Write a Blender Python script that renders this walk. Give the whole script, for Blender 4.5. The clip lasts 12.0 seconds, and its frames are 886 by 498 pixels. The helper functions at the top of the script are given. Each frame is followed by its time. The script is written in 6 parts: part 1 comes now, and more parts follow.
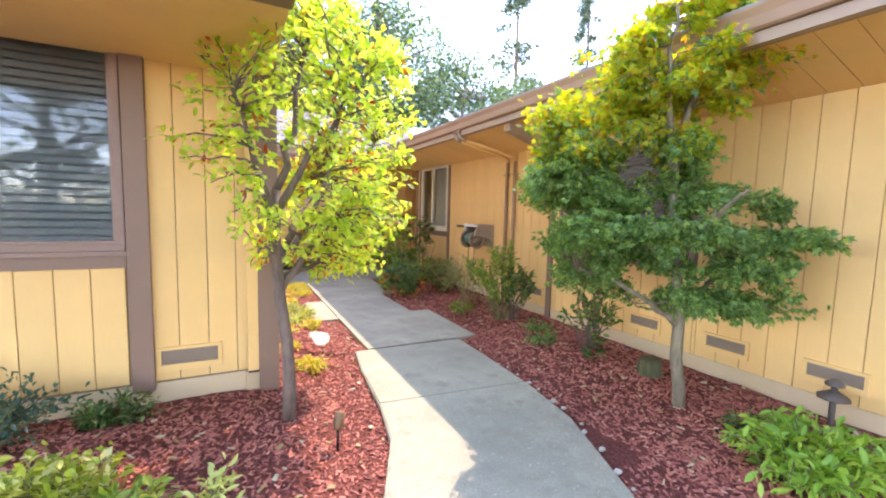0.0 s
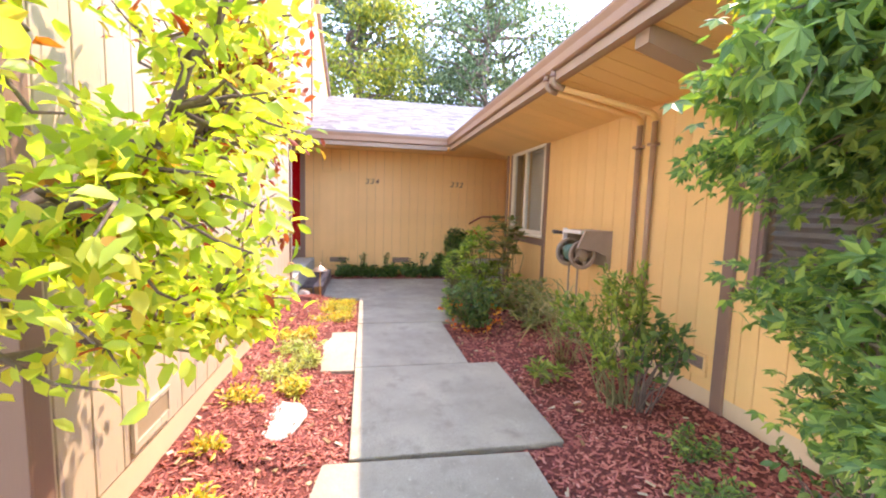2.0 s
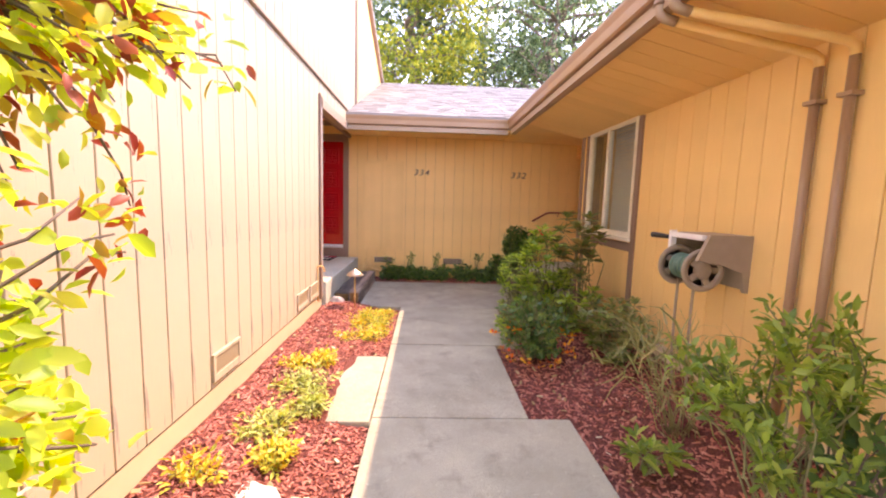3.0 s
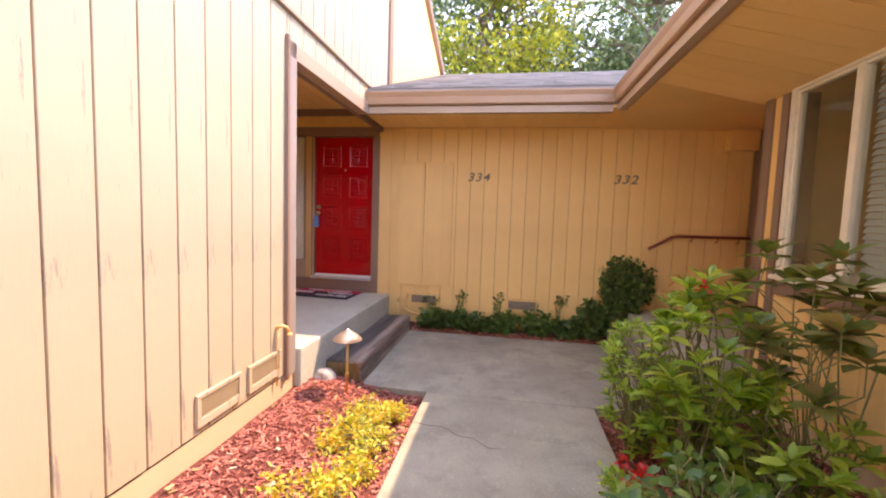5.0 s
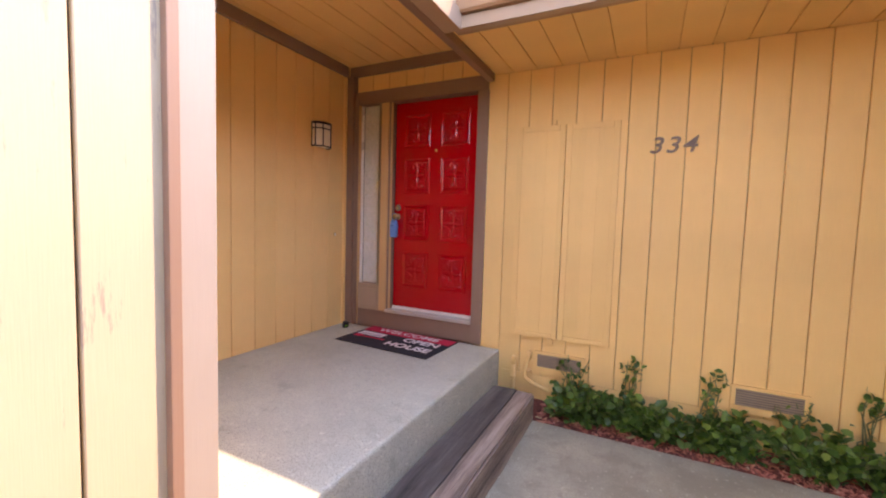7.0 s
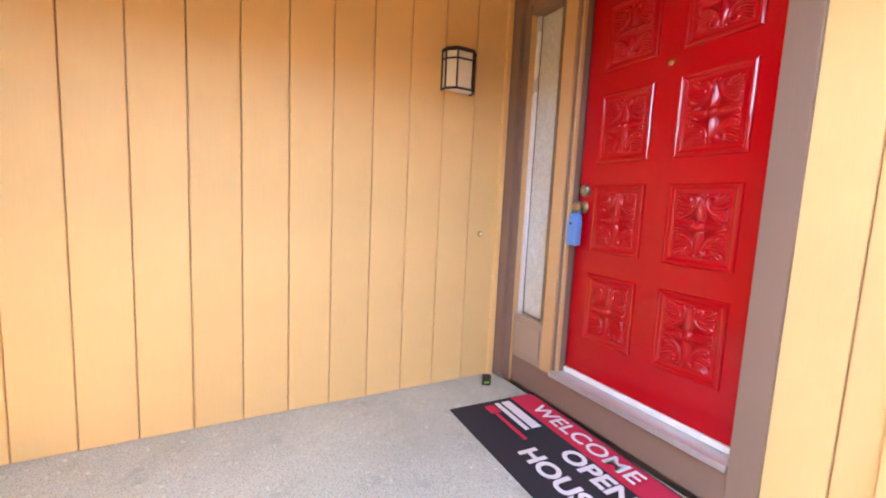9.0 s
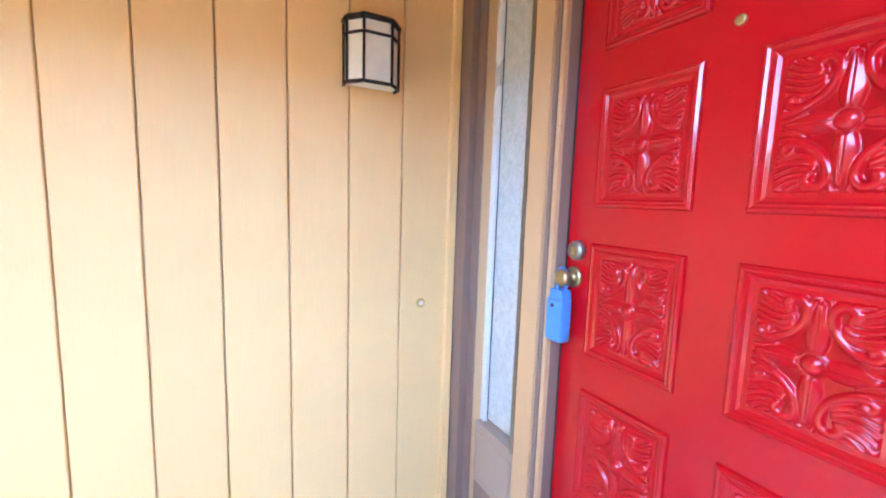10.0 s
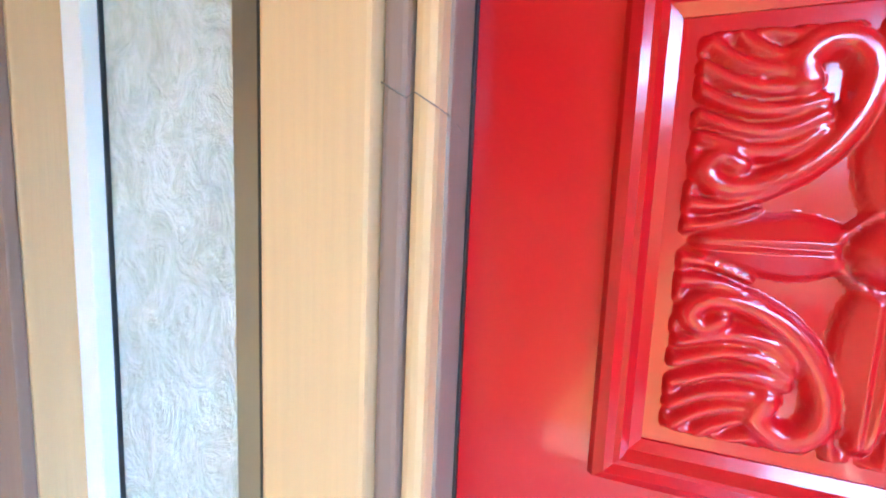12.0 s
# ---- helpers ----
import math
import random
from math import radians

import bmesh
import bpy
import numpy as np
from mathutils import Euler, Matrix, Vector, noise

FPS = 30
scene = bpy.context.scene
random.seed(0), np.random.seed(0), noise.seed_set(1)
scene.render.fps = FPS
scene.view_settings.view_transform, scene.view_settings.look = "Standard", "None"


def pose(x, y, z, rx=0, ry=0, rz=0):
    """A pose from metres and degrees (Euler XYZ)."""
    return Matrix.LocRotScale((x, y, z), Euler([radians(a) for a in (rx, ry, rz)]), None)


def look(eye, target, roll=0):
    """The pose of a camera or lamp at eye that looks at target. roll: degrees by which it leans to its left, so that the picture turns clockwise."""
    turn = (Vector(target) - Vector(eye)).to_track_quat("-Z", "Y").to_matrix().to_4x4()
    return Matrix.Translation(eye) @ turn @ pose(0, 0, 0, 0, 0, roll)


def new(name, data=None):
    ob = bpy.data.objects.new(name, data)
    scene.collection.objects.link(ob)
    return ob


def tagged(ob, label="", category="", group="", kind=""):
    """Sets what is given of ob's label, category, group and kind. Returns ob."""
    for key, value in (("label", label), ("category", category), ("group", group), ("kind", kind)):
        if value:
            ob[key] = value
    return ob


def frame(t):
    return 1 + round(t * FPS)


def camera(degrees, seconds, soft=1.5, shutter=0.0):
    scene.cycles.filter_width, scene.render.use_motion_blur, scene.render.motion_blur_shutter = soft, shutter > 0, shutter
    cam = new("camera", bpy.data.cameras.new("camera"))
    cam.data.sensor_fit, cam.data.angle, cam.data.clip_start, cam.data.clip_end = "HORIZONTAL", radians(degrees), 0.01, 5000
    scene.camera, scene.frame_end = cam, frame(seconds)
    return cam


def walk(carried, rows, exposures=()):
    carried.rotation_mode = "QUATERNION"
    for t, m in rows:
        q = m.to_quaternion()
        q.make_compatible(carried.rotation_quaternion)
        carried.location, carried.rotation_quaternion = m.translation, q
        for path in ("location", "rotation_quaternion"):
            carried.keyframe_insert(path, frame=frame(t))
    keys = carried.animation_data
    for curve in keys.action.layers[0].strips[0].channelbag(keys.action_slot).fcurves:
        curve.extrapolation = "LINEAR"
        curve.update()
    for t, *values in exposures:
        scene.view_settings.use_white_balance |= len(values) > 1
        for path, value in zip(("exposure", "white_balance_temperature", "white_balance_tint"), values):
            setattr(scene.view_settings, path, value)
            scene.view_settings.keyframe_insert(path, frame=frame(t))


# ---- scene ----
cam = camera(94.7, 12.0, 2.0)
PATH = [
    (0, (0.53, 0.975, 1.632), (1.441, 2.746, 1.449), 1.5),
    (0.5, (0.965, 1.428, 1.627), (1.778, 3.247, 1.458), 1.4),
    (1, (1.328, 1.943, 1.637), (2.016, 3.814, 1.47), 1.5),
    (1.5, (1.698, 2.448, 1.628), (2.237, 4.366, 1.449), 1.8),
    (2, (1.997, 3.0, 1.61), (2.373, 4.954, 1.414), 1.7),
    (2.5, (2.183, 3.563, 1.615), (2.402, 5.539, 1.395), 1.8),
    (3, (2.291, 4.167, 1.6), (2.369, 6.152, 1.372), 1.7),
    (3.2, (2.342, 4.408, 1.619), (2.369, 6.396, 1.396), 1.6),
    (4.8, (2.603, 6.42, 1.591), (2.321, 8.393, 1.431), 1.7),
    (5, (2.584, 6.688, 1.592), (2.272, 8.658, 1.439), 1.9),
    (5.5, (2.529, 7.274, 1.605), (2.107, 9.223, 1.461), 1.9),
    (6, (2.416, 7.892, 1.568), (1.872, 9.812, 1.428), 2.0),
    (6.5, (2.237, 8.494, 1.529), (1.525, 10.358, 1.401), 1.7),
    (7, (2.021, 9.024, 1.561), (1.124, 10.806, 1.428), 1.7),
    (7.5, (1.895, 9.543, 1.572), (0.746, 11.173, 1.415), 1.5),
    (7.7, (1.841, 9.76, 1.58), (0.586, 11.307, 1.411), 1.4),
    (9.3, (1.114, 11.049, 1.585), (-0.657, 11.954, 1.372), 2.4),
    (9.5, (0.962, 11.228, 1.651), (-0.813, 12.126, 1.445), 2.1),
    (10, (0.668, 11.559, 1.837), (-1.083, 12.496, 1.601), 1.8),
    (10.5, (0.34, 11.759, 1.946), (-1.281, 12.912, 1.732), 2.0),
    (11, (0.132, 11.954, 1.943), (-1.17, 13.431, 1.597), 1.9),
    (11.5, (-0.091, 12.164, 1.989), (-1.025, 13.911, 1.719), 1.9),
    (12, (-0.244, 12.261, 2.024), (-0.911, 14.134, 1.805), 2.4),
]
EXPOSURES = [(0.0, 3.95, 8300, 25), (1.0, 4.2, 7700, 21), (1.5, 4.25, 7900, 26), (2.5, 4.25, 9700, 36), (3.0, 4.2, 10600, 40), (5.0, 4.1, 10500, 36), (6.5, 4.25, 10400, 36),
             (7.5, 4.66, 9600, 26), (9.5, 5.84, 7400, 14), (10.0, 6.12, 5500, 3), (10.5, 6.37, 5250, -3), (11.0, 6.54, 5050, -8), (11.5, 6.68, 5400, -10), (12.0, 6.55, 5450, -9)]
walk(cam, [(t, look(eye, target, roll)) for t, eye, target, roll in PATH], EXPOSURES)

# ---- sky and sun ----
SUN = Vector((0.547, 0.455, 1.0)).normalized()
world = bpy.data.worlds.new("sky")
scene.world = world
world.use_nodes = True
wn = world.node_tree
sky = wn.nodes.new("ShaderNodeTexSky")
sky.sky_type, sky.sun_disc = "NISHITA", False
sky.sun_elevation = math.asin(SUN.z)
sky.sun_rotation = math.atan2(SUN.x, SUN.y)
sky.air_density, sky.dust_density, sky.ozone_density = 0.6, 0.0, 1.2
wn.links.new(sky.outputs[0], wn.nodes["Background"].inputs[0])
wn.nodes["Background"].inputs[1].default_value = 0.15
sun = new("sun", bpy.data.lights.new("sun", "SUN"))
sun.data.energy, sun.data.angle, sun.data.color = 0.47, radians(0.6), (1.0, 0.96, 0.90)
sun.matrix_world = look(SUN * 30, (0, 0, 0))


# ---- materials ----
class Mat:
    """A small builder for node materials."""

    def __init__(self, name, color, rough=0.6, metal=0.0):
        self.m = bpy.data.materials.new(name)
        self.m.use_nodes = True
        self.t = self.m.node_tree
        self.b = self.t.nodes["Principled BSDF"]
        self.b.inputs["Base Color"].default_value = (*color, 1)
        self.b.inputs["Roughness"].default_value = rough
        self.b.inputs["Metallic"].default_value = metal
        self.color = None
        self.bump_in = None

    def node(self, kind, **values):
        n = self.t.nodes.new(kind)
        for key, value in values.items():
            n.inputs[key].default_value = value
        return n

    def coords(self, scale=(1, 1, 1), space="Object"):
        c = self.t.nodes.new("ShaderNodeTexCoord")
        mp = self.node("ShaderNodeMapping", Scale=scale)
        self.t.links.new(c.outputs[space], mp.inputs["Vector"])
        return mp.outputs[0]

    def noise(self, scale, detail=4.0, stretch=(1, 1, 1), rough=0.55, space="Object"):
        n = self.node("ShaderNodeTexNoise", Scale=scale, Detail=detail, Roughness=rough)
        self.t.links.new(self.coords(stretch, space), n.inputs["Vector"])
        return n.outputs["Fac"]

    def ramp(self, fac, *stops):
        r = self.t.nodes.new("ShaderNodeValToRGB")
        e = r.color_ramp.elements
        while len(e) < len(stops):
            e.new(0.5)
        for el, (p, c) in zip(e, stops):
            el.position, el.color = p, (*c, 1)
        self.t.links.new(fac, r.inputs[0])
        return r.outputs[0]

    def mix(self, fac, a, b, mode="MIX"):
        n = self.t.nodes.new("ShaderNodeMix")
        n.data_type, n.blend_type = "RGBA", mode
        for value, socket in ((fac, n.inputs[0]), (a, n.inputs[6]), (b, n.inputs[7])):
            if hasattr(value, "links"):
                self.t.links.new(value, socket)
            elif isinstance(value, tuple):
                socket.default_value = (*value, 1)
            else:
                socket.default_value = value
        return n.outputs[2]

    def use(self, color):
        self.t.links.new(color, self.b.inputs["Base Color"])
        return self

    def rough(self, fac, low, high):
        n = self.node("ShaderNodeMapRange")
        n.inputs["To Min"].default_value, n.inputs["To Max"].default_value = low, high
        self.t.links.new(fac, n.inputs[0])
        self.t.links.new(n.outputs[0], self.b.inputs["Roughness"])
        return self

    def bump(self, height, strength=0.3, distance=0.01):
        n = self.node("ShaderNodeBump", Strength=strength, Distance=distance)
        self.t.links.new(height, n.inputs["Height"])
        if self.bump_in:
            self.t.links.new(self.bump_in, n.inputs["Normal"])
        self.bump_in = n.outputs[0]
        self.t.links.new(n.outputs[0], self.b.inputs["Normal"])
        return self

    def random(self, island=False):
        n = self.t.nodes.new("ShaderNodeNewGeometry" if island else "ShaderNodeObjectInfo")
        return n.outputs["Random Per Island" if island else "Random"]


def scaled(c, k):
    return tuple(min(1.0, v * k) for v in c)


def paint(name, c, rough=0.55, grain=(30, 30, 1.2), worn=0.0, vary=0.06):
    """Painted timber: fine upright grain, faint stains, optional flaking."""
    m = Mat(name, c, rough)
    g = m.noise(6, 6, grain)
    big = m.noise(1.3, 4, space="Object")
    col = m.mix(m.ramp(big, (0.3, (0, 0, 0)), (0.75, (1, 1, 1))), scaled(c, 0.9), scaled(c, 1.05))
    col = m.mix(m.ramp(g, (0.35, (0, 0, 0)), (0.7, (1, 1, 1))), col, m.mix(0.22, col, scaled(c, 1.12)))
    col = m.mix(m.random(), col, m.mix(1.0, col, (1 - vary, 1 - vary, 1 - vary * 1.2), "MULTIPLY"))
    if worn:
        w = m.noise(2.2, 8, (9, 9, 1.1), 0.7)
        col = m.mix(m.ramp(w, (0.585, (0, 0, 0)), (0.64, (worn, worn, worn))), col, (0.27, 0.225, 0.19))
    m.use(col).rough(big, rough - 0.08, rough + 0.12).bump(g, 0.14, 0.004)
    return m.m


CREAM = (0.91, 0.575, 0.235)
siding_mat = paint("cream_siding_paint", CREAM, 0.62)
# Copy of the cream, its colour darkened to offset direct sun; the flaking is wear.
siding_sunlit_worn = paint("sun_toned_peeling_siding_paint", (0.53, 0.435, 0.295), 0.7, worn=0.8)
# Upper boards: a still darker copy, toned against the glare of the sun.
siding_upper = paint("sun_toned_upper_siding_paint", (0.42, 0.355, 0.27), 0.75, worn=0.5)
post_mat = paint("pale_mauve_post_paint", (0.34, 0.285, 0.245), 0.5)
# Near-black core: the shade inside the sunlit wall's grooves is painted in.
groove_black = paint("black_groove_shade", (0.02, 0.016, 0.013), 0.9)
siding_soft = paint("cream_soffit_paint", CREAM, 0.6)
# Groove shade painted into the core in three strengths, chosen wall by wall.
groove_mat = paint("dark_groove_shade", (0.30, 0.195, 0.11), 0.85)
groove_mid = paint("mid_groove_shade", (0.44, 0.29, 0.155), 0.85)
groove_light = paint("light_groove_shade", (0.62, 0.41, 0.21), 0.8)
trim_mat = paint("brown_trim_paint", (0.27, 0.165, 0.118), 0.5)
trim_light = paint("tan_trim_paint", (0.44, 0.315, 0.225), 0.45)
gutter_mat = paint("brown_gutter_enamel", (0.40, 0.235, 0.14), 0.38, (2, 2, 2))
trim_tan = paint("warm_tan_trim_paint", (0.66, 0.40, 0.19), 0.42)
door_red = Mat("red_gloss_enamel", (0.56, 0.010, 0.014), 0.22)
g = door_red.noise(14, 5, (14, 14, 0.6))
door_red.use(door_red.mix(door_red.noise(3, 4), (0.44, 0.002, 0.007), (0.53, 0.003, 0.009))).rough(door_red.noise(5, 5), 0.09, 0.24).bump(g, 0.12, 0.002)
door_red.b.inputs["Specular IOR Level"].default_value = 0.28
door_red.b.inputs["Coat Weight"].default_value = 0.4
door_red.b.inputs["Coat Roughness"].default_value = 0.06
door_red = door_red.m


def concrete(name, c, dark=0.82, stain=0.56):
    m = Mat(name, c, 0.85)
    fine = m.noise(170, 3, space="Object")
    spots = m.noise(38, 5)
    big = m.noise(1.1, 6, rough=0.65)
    col = m.mix(m.ramp(big, (0.32, (0, 0, 0)), (0.7, (1, 1, 1))), scaled(c, dark), scaled(c, 1.08))
    col = m.mix(m.ramp(fine, (0.40, (1, 1, 1)), (0.47, (0, 0, 0))), col, scaled(c, 0.55))
    blot = m.noise(4.5, 7, rough=0.7)
    col = m.mix(m.ramp(blot, (stain, (0, 0, 0)), (stain + 0.14, (0.8, 0.8, 0.8))), col, scaled(c, 0.58))
    col = m.mix(m.ramp(spots, (0.63, (0, 0, 0)), (0.68, (0.7, 0.7, 0.7))), col, scaled(c, 1.3))
    return m.use(col).bump(fine, 0.25, 0.003).bump(big, 0.3, 0.01).m


path_pale = concrete("smooth_pale_concrete", (0.46, 0.44, 0.335), 0.60, 0.49)
path_mat = concrete("weathered_concrete", (0.44, 0.415, 0.305), 0.66, 0.53)
porch_mat = concrete("pale_blue_grey_porch_concrete", (0.54, 0.55, 0.44), 0.76)
found_mat = paint("cream_painted_foundation", (0.72, 0.54, 0.34), 0.75, (2, 2, 2), vary=0.1)


def mulch_tone(name, island):
    m = Mat(name, (0.3, 0.08, 0.05), 0.9)
    if island:
        col = m.ramp(m.random(True), (0.0, (0.17, 0.042, 0.034)), (0.35, (0.42, 0.125, 0.092)), (0.85, (0.56, 0.195, 0.140)), (0.985, (0.64, 0.28, 0.20)), (1.0, (0.62, 0.42, 0.30)))
    else:
        col = m.ramp(m.noise(60, 6, rough=0.7), (0.3, (0.05, 0.012, 0.010)), (0.5, (0.19, 0.045, 0.032)), (0.7, (0.34, 0.11, 0.075)))
        col = m.mix(m.ramp(m.noise(1.5, 4), (0.3, (0, 0, 0)), (0.7, (1, 1, 1))), col, m.mix(1.0, col, (0.8, 0.72, 0.7), "MULTIPLY"))
        m.bump(m.noise(45, 6), 1.0, 0.03)
    m.use(col)
    if island:
        m.bump(m.noise(90, 4, (1, 4, 1)), 0.4, 0.003)
    return m.m


mulch_mat = mulch_tone("red_mulch", False)
chip_mat = mulch_tone("red_bark_chips", True)


def leaf_mat(name, stops, gloss=0.42, through_light=0.35):
    """Leaves whose tone differs from one to the next and that let some light through."""
    m = Mat(name, stops[0][1], gloss)
    col = m.ramp(m.random(True), *stops)
    col = m.mix(m.ramp(m.noise(1.2, 3, space="Object"), (0.35, (0, 0, 0)), (0.65, (1, 1, 1))), col, m.mix(1.0, col, (0.82, 0.86, 0.8), "MULTIPLY"))
    m.use(col)
    tr = m.node("ShaderNodeBsdfTranslucent")
    warm = m.mix(1.0, col, (1.6, 1.5, 0.6), "MULTIPLY")
    m.t.links.new(warm, tr.inputs[0])
    mx = m.node("ShaderNodeMixShader")
    mx.inputs[0].default_value = through_light
    m.t.links.new(m.b.outputs[0], mx.inputs[1])
    m.t.links.new(tr.outputs[0], mx.inputs[2])
    m.t.links.new(mx.outputs[0], m.t.nodes["Material Output"].inputs[0])
    return m.m


lime_leaf = leaf_mat("lime_leaves", [(0.0, (0.27, 0.45, 0.07)), (0.35, (0.48, 0.65, 0.12)), (0.75, (0.67, 0.76, 0.19)), (0.95, (0.74, 0.66, 0.18)), (0.992, (0.40, 0.05, 0.02))], through_light=0.62)
russet_leaf = leaf_mat("russet_leaves", [(0.0, (0.30, 0.03, 0.03)), (0.5, (0.42, 0.10, 0.05)), (0.8, (0.5, 0.35, 0.06)), (1.0, (0.36, 0.42, 0.06))], through_light=0.4)
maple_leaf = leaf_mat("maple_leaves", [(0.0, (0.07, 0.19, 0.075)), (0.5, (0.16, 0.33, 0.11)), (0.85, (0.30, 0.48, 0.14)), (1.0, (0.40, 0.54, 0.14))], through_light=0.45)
# Yellower tone for the crown's top: the sunlight there is put into the colour.
maple_top = leaf_mat("sunlit_top_maple_leaves", [(0.0, (0.24, 0.42, 0.04)), (0.5, (0.46, 0.56, 0.05)), (0.82, (0.66, 0.50, 0.05)), (1.0, (0.66, 0.26, 0.04))], through_light=0.55)
shrub_leaf = leaf_mat("shrub_leaves", [(0.0, (0.04, 0.12, 0.04)), (0.6, (0.09, 0.21, 0.06)), (1.0, (0.22, 0.34, 0.10))])
bright_leaf = leaf_mat("bright_shrub_leaves", [(0.0, (0.10, 0.20, 0.04)), (0.5, (0.20, 0.33, 0.06)), (1.0, (0.36, 0.45, 0.10))], through_light=0.4)
ivy_leaf = leaf_mat("ivy_leaves", [(0.0, (0.028, 0.085, 0.022)), (0.6, (0.07, 0.17, 0.04)), (1.0, (0.17, 0.30, 0.07))], 0.35, 0.25)
sedum_leaf = leaf_mat("yellow_ground_cover", [(0.0, (0.42, 0.50, 0.08)), (0.45, (0.66, 0.62, 0.10)), (0.85, (0.76, 0.52, 0.09)), (1.0, (0.62, 0.28, 0.07))], through_light=0.3)
pale_leaf = leaf_mat("pale_green_leaves", [(0.0, (0.40, 0.48, 0.14)), (1.0, (0.64, 0.68, 0.26))], through_light=0.3)
oak_leaf = leaf_mat("far_oak_leaves", [(0.0, (0.03, 0.07, 0.045)), (0.5, (0.08, 0.15, 0.085)), (1.0, (0.20, 0.28, 0.16))], 0.5, 0.4)
gold_leaf = leaf_mat("far_golden_leaves", [(0.0, (0.10, 0.17, 0.03)), (0.6, (0.26, 0.30, 0.04)), (1.0, (0.46, 0.42, 0.05))], 0.5, 0.4)
conifer_leaf = leaf_mat("far_conifer_needles", [(0.0, (0.05, 0.09, 0.06)), (1.0, (0.11, 0.16, 0.10))], 0.6, 0.2)
petal_mat = leaf_mat("red_orange_petals", [(0.0, (0.70, 0.04, 0.02)), (0.6, (0.75, 0.16, 0.02)), (1.0, (0.8, 0.42, 0.04))], 0.5, 0.3)
grass_mat = leaf_mat("dry_grass_blades", [(0.0, (0.20, 0.24, 0.10)), (0.6, (0.34, 0.33, 0.16)), (1.0, (0.45, 0.36, 0.20))], 0.6, 0.3)


def simple(name, c, rough=0.5, metal=0.0, vary=0.15, scale=12, bump=0.1):
    m = Mat(name, c, rough, metal)
    n = m.noise(scale, 5)
    m.use(m.mix(n, scaled(c, 1 - vary), scaled(c, 1 + vary))).rough(n, max(0.05, rough - 0.1), min(1, rough + 0.1))
    if bump:
        m.bump(n, bump, 0.003)
    return m.m


def bark(name, c):
    m = Mat(name, c, 0.9)
    n = m.noise(18, 7, (1, 1, 0.25), 0.7)
    m.use(m.mix(m.ramp(n, (0.3, (0, 0, 0)), (0.7, (1, 1, 1))), scaled(c, 0.5), scaled(c, 1.4)))
    return m.bump(n, 0.7, 0.01).m


bark_mat = bark("grey_brown_bark", (0.18, 0.13, 0.105))
bark_pale = bark("pale_maple_bark", (0.24, 0.20, 0.14))
stem_mat = bark("green_stems", (0.20, 0.20, 0.09))
roof_mat = Mat("grey_shingles", (0.36, 0.34, 0.33), 0.95)
roof_mat.use(roof_mat.mix(roof_mat.random(), (0.28, 0.265, 0.255), (0.47, 0.445, 0.43))).bump(roof_mat.noise(120, 3), 0.4, 0.004)
roof_mat = roof_mat.m
timber = Mat("weathered_railway_timber", (0.2, 0.14, 0.1), 0.9)
tg = timber.noise(9, 8, (1, 0.06, 1), 0.75)
timber.use(timber.ramp(tg, (0.3, (0.035, 0.026, 0.021)), (0.45, (0.19, 0.14, 0.11)), (0.66, (0.46, 0.37, 0.30)))).bump(tg, 0.8, 0.012)
timber = timber.m
timber_dark = Mat("dark_grey_timber", (0.1, 0.085, 0.075), 0.9)
tg = timber_dark.noise(9, 8, (1, 0.06, 1), 0.75)
timber_dark.use(timber_dark.ramp(tg, (0.3, (0.03, 0.025, 0.022)), (0.5, (0.105, 0.088, 0.078)), (0.72, (0.20, 0.175, 0.16)))).bump(tg, 0.8, 0.012)
timber_dark = timber_dark.m
glass = Mat("window_glass", (0.9, 0.95, 0.95), 0.03)
glass.b.inputs["Transmission Weight"].default_value = 1.0
glass.b.inputs["IOR"].default_value = 1.45
glass = glass.m
frosted = Mat("frosted_textured_glass", (0.80, 0.83, 0.76), 0.2)
frosted.b.inputs["Transmission Weight"].default_value = 0.2
fr_n = frosted.noise(20, 6, (1.3, 1, 0.8), 0.7)
fr_n.node.inputs["Distortion"].default_value = 2.2
frosted.use(frosted.mix(frosted.ramp(fr_n, (0.38, (0, 0, 0)), (0.62, (1, 1, 1))), (0.74, 0.78, 0.68), (0.93, 0.93, 0.88)))
frosted.bump(fr_n, 0.7, 0.02)
frosted = frosted.m
white_pvc = simple("ivory_window_frame", (0.78, 0.72, 0.58), 0.4)
blind_mat = simple("pale_green_grey_blind", (0.50, 0.54, 0.47), 0.6)
dark_room = simple("dark_box_paint", (0.16, 0.17, 0.18), 0.9)
black_iron = simple("dark_bronze_iron", (0.022, 0.017, 0.015), 0.45, 0.4)
lamp_glass = simple("cream_opal_glass", (0.86, 0.80, 0.66), 0.35)
brass = simple("aged_brass", (0.42, 0.31, 0.15), 0.32, 0.9)
brass_bright = simple("brass_post", (0.62, 0.42, 0.17), 0.32, 0.9)
pewter = simple("tarnished_nickel", (0.30, 0.27, 0.22), 0.35, 0.85)
copper_cap = simple("pale_bronze_cap", (0.62, 0.50, 0.38), 0.35, 0.6)
blue_plastic = simple("blue_plastic", (0.10, 0.27, 0.60), 0.42)
black_plastic = simple("black_plastic", (0.015, 0.015, 0.016), 0.4)
mat_black = simple("black_carpet", (0.018, 0.018, 0.024), 0.95, scale=150, bump=0.5)
mat_red = simple("crimson_carpet", (0.62, 0.02, 0.06), 0.95, scale=150, bump=0.4)
mat_white = simple("white_carpet_print", (0.75, 0.73, 0.72), 0.95, scale=150)
number_mat = simple("dark_bronze_numerals", (0.17, 0.11, 0.08), 0.45, 0.3)
